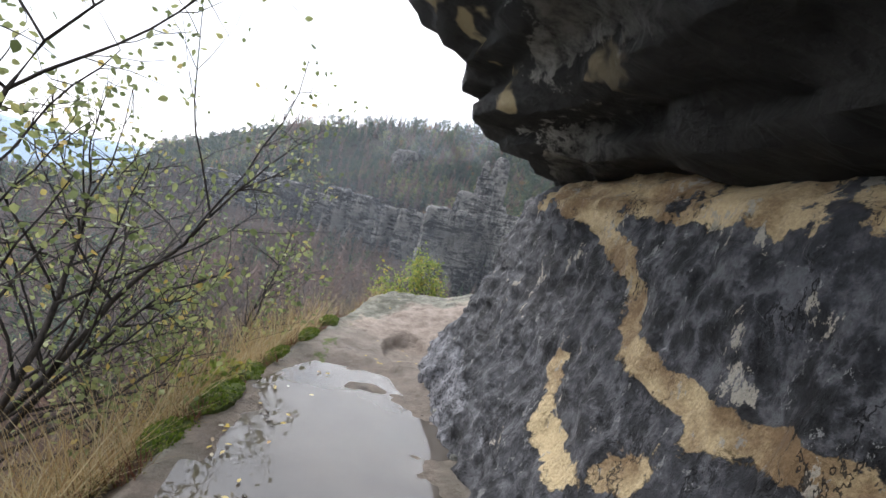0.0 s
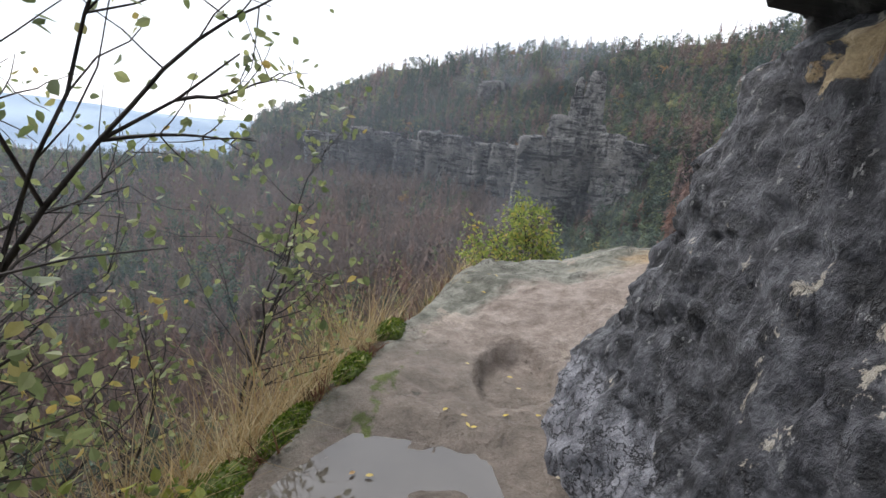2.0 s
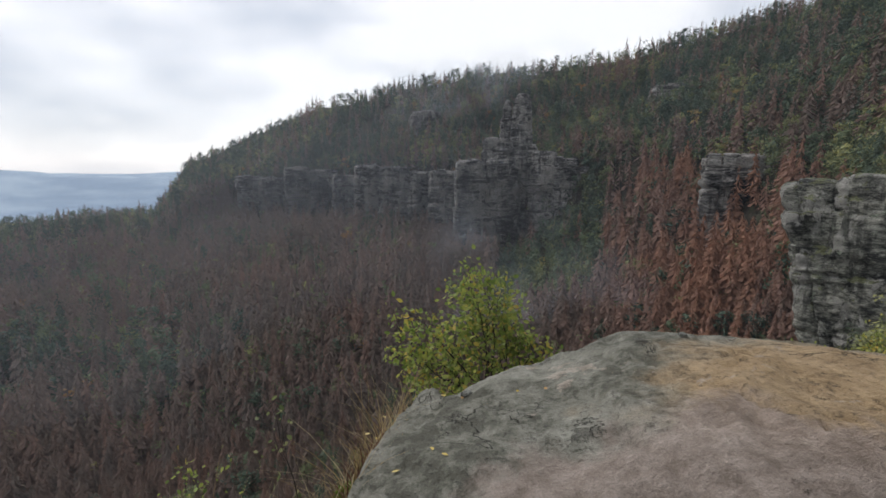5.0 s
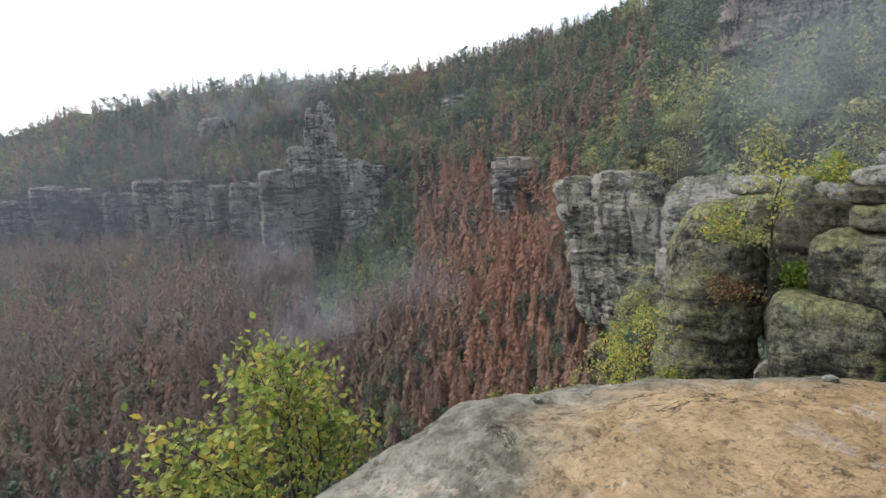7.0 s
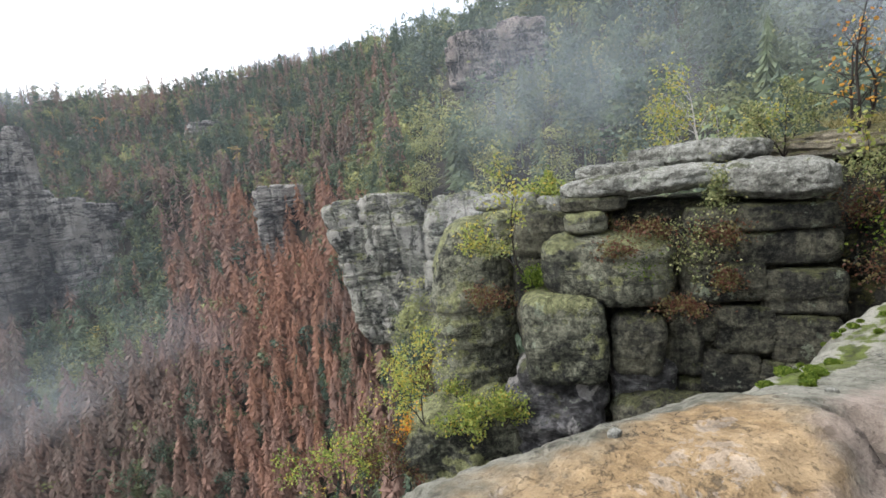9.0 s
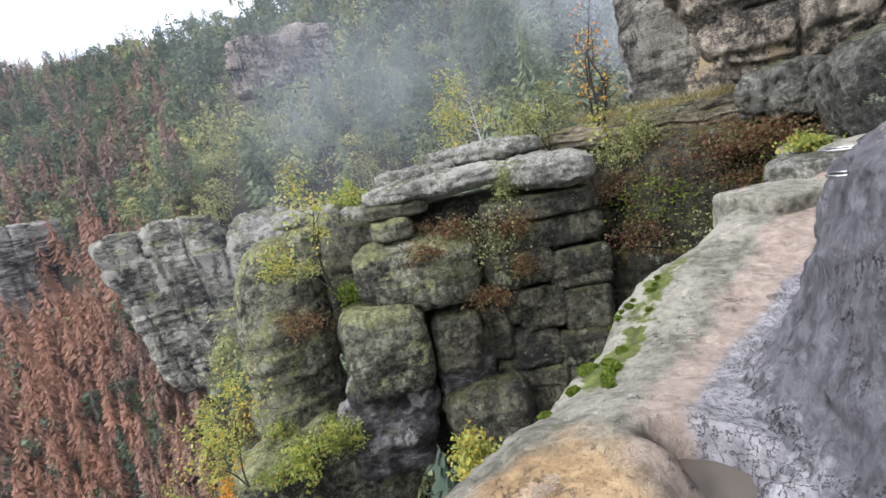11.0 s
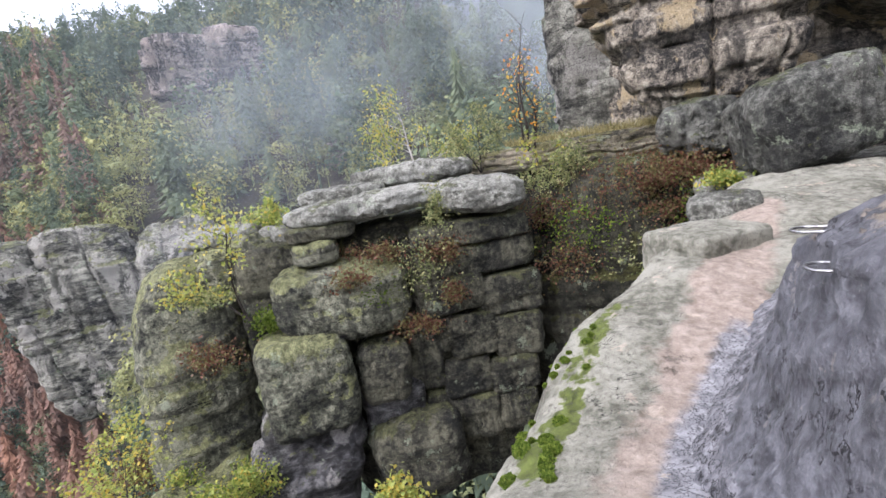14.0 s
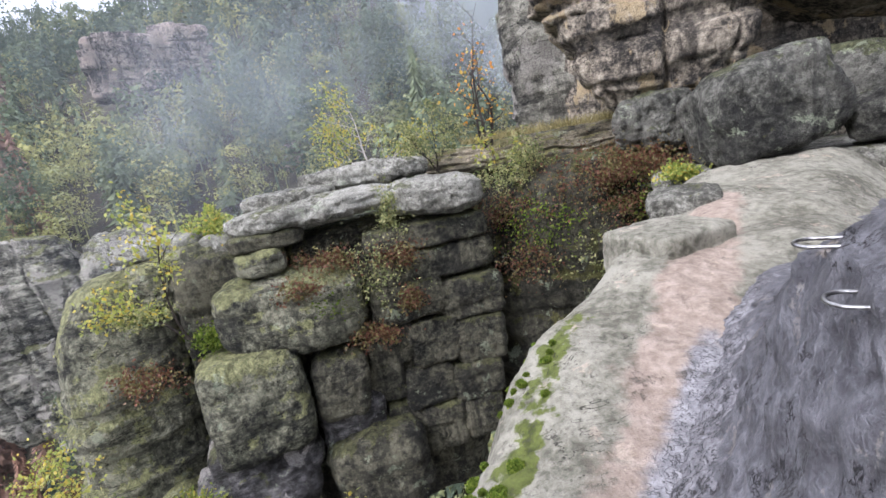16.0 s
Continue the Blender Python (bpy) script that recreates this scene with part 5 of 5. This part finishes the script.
    y = rng.uniform(y0, y1, count)
    x = np.interp(y, EDGE[:7, 1], EDGE[:7, 0]) - rng.uniform(reach0, reach1, count)
    if clump:
        cy = np.round(y / clump) * clump
        y = cy + 0.3 * (y - cy)
    return on_ledge(np.stack([x, y], axis=1))


rng = np.random.default_rng(4)
blades("dry_grass", rim_spots(rng, 9500, 1.2, 6.2, 0.16, 1.3, 0.27), 0.56, 0.35, 0.003, "grass_dry", "tufts of straw-coloured dry grass on the bank", 5)
blades("bank_grass", rim_spots(rng, 5000, 1.2, 7.2, 0.1, 1.3), 0.2, 0.45, 0.003, "grass_green", "low green and yellowed grass on the bank", 6)
blades("rim_grass", rim_spots(rng, 420, 6.2, 8.0, 0.02, 0.22, 0.4), 0.34, 0.5, 0.0022, "grass_dry", "thin dry grass at the ledge rim", 7)
blades("rim_heather", np.concatenate([rim_spots(rng, 900, 6.5, 7.3, 0.02, 0.3), rim_spots(rng, 1500, 2.0, 6.0, -0.02, 0.3, 0.5)]), 0.12, 0.5, 0.004, "leaf_heather", "brown heather sprigs at the ledge rim", 8)


def moss_cushion(centre, rx, ry, h, seed, label, group="moss cushions"):
    """A low cushion with a rough pile of short tufts."""
    r = np.random.default_rng(seed)
    x, y = centre
    z = float(on_ledge([(x, y)])[0, 2])
    top = thing("moss_cushion", (x, y, z), label, "moss", group)
    part("cushion", rock_mesh("cushion", (rx * 2, ry * 2, h * 2), M["moss"], 2.2, 0.12, seed, 18), top)
    a, q = r.uniform(0, 2 * math.pi, 700), np.sqrt(r.random(700))
    px, py = rx * q * np.cos(a), ry * q * np.sin(a)
    pz = h * np.sqrt(np.clip(1 - q * q, 0, 1)) * 0.95
    v, f = leaf_cloud(r, np.stack([px, py, pz], axis=1), 0.022, -0.9)
    part("moss_pelt", mesh_data("moss_pelt", v, f, M["leaf_moss"], False), top)
    return top


n = Nodes("moss_green")
M["moss"] = n.done(n.ramp(n.noise(25, 5, 0.7), (0.35, (0.035, 0.055, 0.012)), (0.65, (0.12, 0.15, 0.04))), 0.95, n.noise(90, 3), 1.0, 0.01)
for k, (x, y, rx, ry, h) in enumerate([(-1.12, 3.3, 0.12, 0.2, 0.05), (-1.16, 4.3, 0.13, 0.24, 0.06), (-1.1, 3.75, 0.1, 0.26, 0.05), (-1.1, 4.75, 0.08, 0.22, 0.05), (-1.02, 5.3, 0.08, 0.2, 0.05), (-0.97, 5.85, 0.09, 0.16, 0.06), (-0.62, 7.72, 0.1, 0.14, 0.06), (-0.85, 6.85, 0.09, 0.14, 0.05)]):
    moss_cushion((x, y), rx, ry, h, 200 + k, "bright green moss cushion on the rim of the ledge")
clump = np.random.default_rng(15)
for cx, cy, count in ((-0.88, 7.3, 46), (-1.0, 7.05, 40), (-0.75, 7.75, 26)):
    spots = on_ledge(np.stack([clump.normal(cx, 0.05, count), clump.normal(cy, 0.06, count)], axis=1))
    blades("grass_tuft", spots, 0.5, 0.55, 0.0024, "grass_dry", "tuft of long bleached grass on the rim", int(cy * 100), bend=0.7)
shelf = np.random.default_rng(16)
spots = np.stack([shelf.uniform(16.2, 19.5, 2600), shelf.uniform(2.2, 8.0, 2600), np.full(2600, 2.32)], axis=1)
blades("shelf_grass", spots, 0.28, 0.6, 0.012, "grass_green", "yellowed grass along the rock shelf", 18)
rng = np.random.default_rng(12)
band_line = resample(np.array([(4.2, 7.2), (4.75, 7.0), (5.4, 6.95), (6.1, 6.78), (6.7, 6.55)]), 40)
for k in range(24):
    x, y = band_line[int(rng.integers(40))] + rng.normal(0, 0.12, 2)
    s = 0.015 + 0.05 * rng.random() ** 2
    moss_cushion((x, y), s * rng.uniform(0.8, 1.6), s, 0.012 + 0.12 * s, 220 + k, "flat olive green moss patch on grey ledge rock", "moss patches")
moss_cushion((5.07, 6.83), 0.07, 0.055, 0.02, 270, "small round moss cushion on grey ledge rock", "moss patches")
moss_cushion((4.5, 6.92), 0.15, 0.05, 0.02, 271, "long moss streak on grey ledge rock", "moss patches")

# the birch beside the puddle and its saplings
woody_plant("birch_tree", (-2.05, 2.95, -0.75), "slender dark-stemmed birch with sparse green leaves leaning over the bank", "tree", 31, [((0.25, 0.35, 0.9), 2.7), ((-0.25, 0.5, 0.9), 3.0), ((0.3, 0.85, 0.8), 1.9), ((0.1, 0.0, 1), 3.0)], 14, 8, 6, 0.046, "leaf_grey", radius=0.03, limb_len=0.6, angle=0.8, leaf_spread=0.05)
woody_plant("birch_sapling", (-1.6, 5.1, -0.45), "thin leaning birch sapling with few yellowing leaves", "tree", 32, [((-0.2, 0.1, 1), 1.9), ((0.25, 0.2, 0.9), 1.4)], 13, 6, 4, 0.05, "leaf_grey", radius=0.012, limb_len=0.45, leaf_spread=0.05, bare=0.35)
woody_plant("birch_sapling", (-2.3, 4.4, -1.2), "many-twigged birch sapling on the bank below the path", "tree", 33, [((-0.1, 0.2, 1), 2.4), ((0.3, 0.3, 0.8), 1.8), ((0.5, -0.2, 0.8), 1.6)], 12, 6, 5, 0.045, "leaf_grey", radius=0.016, limb_len=0.5, bare=0.2)
woody_plant("bilberry_shrub", (-1.3, 4.0, -0.2), "low bilberry shrub with broad green leaves beside the path", "shrub", 34, [((0.4, -0.1, 0.7), 0.35), ((0.1, 0.4, 0.8), 0.4), ((-0.3, 0, 0.8), 0.4), ((0.5, 0.3, 0.5), 0.35)], 5, 4, 4, 0.045, "leaf_birch", radius=0.006, leaf_spread=0.03)
woody_plant("bare_shrub", (-1.45, 5.9, -0.5), "dark bare shrub with a few dull leaves on the rim", "shrub", 35, [((0.2, 0.1, 0.9), 0.7), ((-0.2, 0.3, 0.9), 0.8), ((0.4, 0.3, 0.6), 0.6), ((-0.4, 0, 0.8), 0.7)], 8, 5, 2, 0.03, "leaf_dull", radius=0.008, bare=0.6)
woody_plant("bare_shrub", (-1.25, 7.2, -0.9), "thin grey-leaved shrub growing below the rim", "shrub", 36, [((0.1, 0.1, 1), 1.0), ((-0.5, 0.2, 0.8), 0.8), ((-0.3, -0.3, 0.8), 0.7)], 7, 4, 3, 0.035, "leaf_dull", radius=0.007, bare=0.3)
woody_plant("low_shrub", (-2.2, 7.6, -1.3), "small yellow-green shrub growing below the rim", "shrub", 37, [((0.1, 0.1, 1), 0.9), ((-0.5, 0.2, 0.8), 0.7), ((0.4, -0.3, 0.8), 0.7)], 6, 4, 4, 0.04, "leaf_birch", radius=0.007, bare=0.2)
woody_plant("birch_bush", (-0.12, 8.62, -0.45), "bushy birch with yellow-green leaves at the end of the ledge", "shrub", 38, [((-0.25, 0.25, 0.9), 1.15), ((0.35, 0.2, 0.9), 1.0), ((-0.75, 0.3, 0.65), 1.05), ((0.05, 0.5, 0.85), 1.15), ((-0.5, 0.1, 0.85), 1.1), ((0.6, 0.35, 0.7), 0.75), ((-0.9, 0.5, 0.4), 0.9), ((-0.1, 0.1, 1), 1.2)], 11, 7, 5, 0.05, "leaf_birch", radius=0.011, limb_len=0.42, leaf_spread=0.045)
woody_plant("birch_sprig", (-0.55, 8.15, -0.4), "small birch sprig under the bush", "shrub", 39, [((-0.4, 0.1, 0.9), 0.5), ((0.2, 0.1, 0.9), 0.45)], 5, 3, 4, 0.04, "leaf_birch", radius=0.005)

# plants on and round the mossy pillar
woody_plant("pillar_birch", (11.55, 14.2, -0.9), "slim birch with yellow-green leaves growing from a rock cleft", "tree", 41, [((-0.1, 0.3, 1), 3.3), ((-0.35, 0.5, 0.8), 2.2)], 10, 6, 7, 0.1, "leaf_yellow", radius=0.035, limb_len=0.4, limb_from=0.35, leaf_spread=0.12)
woody_plant("pillar_bush", (13.7, 14.5, 0.6), "light green birch bush on the pillar top", "shrub", 42, [((0, 0, 1), 1.3), ((0.4, -0.3, 0.9), 1.1), ((-0.3, 0.4, 0.9), 1.1)], 9, 6, 8, 0.09, "leaf_birch", radius=0.02, leaf_spread=0.1)
woody_plant("rowan_tree", (17.2, 7.2, 1.9), "dark-stemmed rowan with orange and yellow leaves above the gully", "tree", 43, [((-0.1, 0.12, 1), 4.3), ((0.1, -0.3, 0.9), 3.2), ((-0.1, 0.25, 0.95), 3.0)], 10, 5, 3, 0.12, "leaf_orange", radius=0.05, limb_len=0.33, limb_from=0.25, leaf_spread=0.14, bare=0.55)
woody_plant("birch_tree", (18.2, 11.3, 1.6), "pale-stemmed birch with yellow-green leaves behind the capstones", "tree", 44, [((-0.1, 0.1, 1), 3.4), ((0.2, -0.4, 0.8), 2.8), ((0, 0.5, 0.8), 2.8)], 10, 6, 9, 0.1, "leaf_yellow", bark="bark_pale", radius=0.04, limb_len=0.45, leaf_spread=0.16)
woody_plant("willow_bush", (17.4, 8.9, 1.7), "grey-green willow bush above the gully", "shrub", 45, [((0, 0, 1), 2.2), ((0.3, 0.5, 0.8), 2.0), ((-0.3, 0.6, 0.8), 1.9), ((0.1, -0.5, 0.8), 1.8)], 10, 6, 7, 0.09, "leaf_dull", radius=0.025, limb_len=0.4, leaf_spread=0.1)
woody_plant("maple_sapling", (16.2, 6.9, 1.25), "broad-leaved green and yellow sapling on the gully edge", "shrub", 46, [((0, 0.2, 0.9), 1.4), ((0.1, -0.4, 0.8), 1.2)], 6, 4, 3, 0.13, "leaf_yellow", radius=0.015, leaf_spread=0.1)
woody_plant("willow_bush", (15.4, 6.0, 1.15), "pale green bush hanging over the gully", "shrub", 47, [((0, 0.2, 0.9), 1.3), ((-0.3, -0.4, 0.8), 1.0), ((-0.3, 0.5, 0.6), 1.1)], 8, 6, 7, 0.07, "leaf_dull", radius=0.015, leaf_spread=0.08)
woody_plant("yellow_sapling", (8.5, 15.6, -4.6), "bright yellow birch sapling at the pillar foot", "tree", 48, [((0.05, 0.1, 1), 2.6), ((-0.3, 0.3, 0.9), 1.6)], 9, 6, 9, 0.09, "leaf_yellow", radius=0.02, leaf_spread=0.12)
for k, (x, y, z, h, m) in enumerate([(9.3, 14.6, -5.0, 1.3, "leaf_birch"), (10.2, 14.2, -5.0, 1.2, "leaf_birch"), (10.7, 18.8, -6.0, 2.6, "leaf_yellow"), (7.3, 18.0, -7.0, 2.6, "leaf_birch"), (10.3, 16.2, -5.6, 1.4, "leaf_birch"), (9.4, 16.9, -6.0, 1.4, "leaf_orange"), (11.2, 17.6, -5.4, 1.5, "leaf_heather"), (8.2, 17.0, -6.6, 1.6, "leaf_heather"), (8.4, 9.8, -3.9, 0.9, "leaf_yellow")]):
    woody_plant("gully_bush", (x, y, z), {"leaf_birch": "green leafy bush among the gully rocks", "leaf_yellow": "yellow autumn bush among the gully rocks", "leaf_orange": "orange autumn bush among the gully rocks", "leaf_heather": "reddish brown heather bush on the gully slope"}[m], "shrub", 300 + k,
                [((0, 0, 1), h), ((0.5, 0.2, 0.8), h * 0.9), ((-0.5, 0.3, 0.8), h * 0.9), ((0, -0.5, 0.8), h * 0.8)], 8, 6, 8, 0.085, m, radius=0.018, leaf_spread=0.09, group="gully bushes")


def rock_tuft(at, size, material, label, seed, leaves=900, name="heather_clump"):
    """A sprawling clump that clings to a rock face."""
    r = np.random.default_rng(seed)
    d = r.standard_normal((leaves, 3)) * np.array(size) * 0.42
    d += 0.25 * np.array(size) * np.stack([fbm(d + seed, 2.5, 2, seed), fbm(d + seed, 2.5, 2, seed + 1), fbm(d + seed, 2.5, 2, seed + 2)], axis=1)
    v, f = leaf_cloud(r, d, 0.075, 0.2)
    ob = new(name, mesh_data(name, v, f, M[material], False))
    ob.location = at
    return tagged(ob, label, "heather" if "heather" in label else "moss", "rock clumps")


for k, (at, size, m) in enumerate([((12.75, 11.2, 0.15), (0.7, 0.9, 0.35), "leaf_heather"), ((13.2, 9.6, 0.0), (0.5, 0.6, 0.35), "leaf_heather"), ((12.1, 11.7, -0.3), (0.5, 0.6, 0.3), "leaf_heather"), ((13.1, 9.4, -1.1), (0.35, 0.35, 0.3), "leaf_heather"), ((12.6, 10.3, -1.75), (0.4, 0.7, 0.3), "leaf_heather"),
                                   ((12.85, 10.4, -0.3), (0.5, 1.2, 0.9), "leaf_dull"), ((12.4, 11.4, -0.8), (0.4, 0.7, 0.4), "leaf_moss"), ((13.4, 9.6, 0.9), (0.3, 0.4, 0.9), "leaf_dull"), ((11.8, 13.9, -1.1), (0.4, 0.5, 0.4), "leaf_moss"),
                                   ((15.2, 4.6, 1.35), (0.8, 1.6, 0.4), "leaf_heather"), ((14.55, 5.0, 0.7), (0.6, 1.6, 0.9), "leaf_heather"), ((14.5, 5.9, -0.1), (0.6, 1.4, 0.9), "leaf_moss"), ((14.35, 4.4, -0.9), (0.6, 1.6, 0.8), "leaf_dull"), ((14.2, 4.1, 1.1), (0.7, 0.9, 0.5), "leaf_heather"), ((12.9, 3.2, 0.9), (0.35, 0.5, 0.2), "leaf_birch"),
                                   ((14.2, 4.35, 0.95), (0.5, 0.7, 0.5), "leaf_heather"), ((13.9, 3.5, 1.15), (0.6, 0.9, 0.4), "leaf_heather"), ((13.75, 3.0, 0.75), (0.5, 0.7, 0.5), "leaf_heather"), ((14.2, 4.0, 0.1), (0.5, 0.8, 0.7), "leaf_heather"), ((14.0, 3.2, 0.2), (0.5, 0.8, 0.6), "leaf_moss"), ((14.85, 6.9, 0.4), (0.5, 1.0, 0.6), "leaf_heather"), ((14.5, 6.4, -0.9), (0.5, 1.0, 0.7), "leaf_heather"), ((15.3, 6.9, 1.25), (0.6, 1.0, 0.5), "leaf_dull"), ((10.9, 15.0, -1.6), (0.5, 0.9, 0.4), "leaf_heather"), ((11.2, 15.0, -0.2), (0.6, 0.9, 0.25), "leaf_dull")]):
    heath = m == "leaf_heather"
    rock_tuft(at, size, m, "reddish brown heather clump clinging to rock" if heath else "green moss and bilberry clump clinging to rock", 400 + k, 900, "heather_clump" if heath else "moss_clump")


# ---- small things ----
def rung(at, yaw, wide=0.22, deep=0.13):
    """A climbing iron: a bent bar whose two legs are let into the rock."""
    pts = [(-wide / 2, -0.12, 0), (-wide / 2, 0, 0)]
    for a in np.linspace(0, math.pi, 12):
        pts.append((-wide / 2 * math.cos(a), deep * 0.5 + deep * 0.5 * math.sin(a), 0))
    pts += [(wide / 2, 0, 0), (wide / 2, -0.12, 0)]
    v, f = tube(np.array(pts), 0.006, 0.006, 10)
    ob = new("climbing_iron", mesh_data("climbing_iron", v, f, M["steel"]))
    ob.matrix_world = pose(*at, 0, 0, yaw)
    return tagged(ob, "bent galvanised steel climbing iron let into black rock", "climbing iron", "climbing irons")


rung((4.06, 5.68, 1.53), -26, 0.11, 0.1)
rung((3.78, 5.76, 1.45), -26, 0.12, 0.1)


def fallen_leaf_mesh(size):
    v = np.array([(0, -1, 0), (0.5, -0.3, 0.12), (0.42, 0.4, 0.1), (0, 1, 0.02), (-0.42, 0.4, 0.1), (-0.5, -0.3, 0.12), (0, -0.3, 0), (0, 0.4, 0), (0, -1.5, 0.05), (0.04, -1.0, 0.02)]) * size
    return mesh_data("fallen_leaf", v, [np.array([(0, 1, 6), (1, 2, 7), (1, 7, 6), (2, 3, 7), (3, 4, 7), (4, 5, 6), (4, 6, 7), (5, 0, 6), (8, 9, 0)])], M["leaf_fallen"])


n = Nodes("fallen_yellow_leaf")
info = n.t.nodes.new("ShaderNodeObjectInfo")
M["leaf_fallen"] = n.done(n.ramp(info.outputs["Random"], (0.0, (0.5, 0.36, 0.06)), (0.5, (0.55, 0.45, 0.2)), (0.8, (0.3, 0.15, 0.05)), (1.0, (0.5, 0.5, 0.4))), 0.6)
leaf_me = fallen_leaf_mesh(0.018)
# dark colour of the leaf shapes that imitate a branch mirrored in the puddle
n = Nodes("dark_reflected_leaf")
M["leaf_reflected"] = n.done(n.ramp(n.noise(40, 3), (0.3, (0.02, 0.016, 0.01)), (0.7, (0.06, 0.05, 0.03))), 0.3)
reflected_me = fallen_leaf_mesh(0.02)
reflected_me.materials.clear()
reflected_me.materials.append(M["leaf_reflected"])
rng = np.random.default_rng(77)
places = [(-0.95 + 0.35 * rng.random(), rng.uniform(2.5, 4.6)) for _ in range(26)] + [(rng.uniform(-0.9, -0.3), rng.uniform(6.4, 7.8)) for _ in range(12)] + [(rng.uniform(-0.5, 0.25), rng.uniform(4.7, 5.6)) for _ in range(14)] + [(0.15, 7.4), (0.0, 7.45), (-0.4, 7.5), (0.25, 4.1), (0.3, 3.9)]
for x, y, z in on_ledge(places):
    leaf = new("fallen_leaf", leaf_me)
    leaf.matrix_world = pose(x, y, max(z, -0.055) + 0.006, rng.uniform(-12, 12), rng.uniform(-12, 12), rng.uniform(0, 360))
    tagged(leaf, "fallen yellow birch leaf lying on the ledge", "leaf", "fallen leaves")
# leaf shapes added on the water in place of a branch's reflection
floats = [(-0.83, 3.72), (-0.79, 3.7), (-0.76, 3.66), (-0.8, 3.76), (-0.72, 3.62), (-0.63, 2.95), (-0.6, 2.98), (-0.57, 2.93), (-0.66, 2.9)]
for k, (x, y) in enumerate(floats):
    leaf = new("floating_leaf", reflected_me)
    leaf.matrix_world = pose(x, y, -0.055, 8 * math.sin(k), 10 * math.cos(3 * k), 70 * k)
    tagged(leaf, "dark leaf shape on the puddle standing in for a reflected branch", "leaf", "floating leaves")
pebbles = [(2.6, 7.45, 0.035), (-0.3, 7.53, 0.035), (1.1, 7.9, 0.03), (3.9, 6.75, 0.03), (0.22, 4.3, 0.03), (0.15, 4.75, 0.025), (0.35, 3.75, 0.035)]
for k, (x, y, s) in enumerate(pebbles):
    z = float(on_ledge([(x, y)])[0, 2])
    rock("pebble", (x, y, z + s * 0.3), 40 * k, "small loose sandstone pebble on the ledge", "stone", "pebbles", size=(s * 2.2, s * 1.6, s * 1.1), material=M["cap"], boxy=3, rough=0.1, seed=500 + k, n=8)
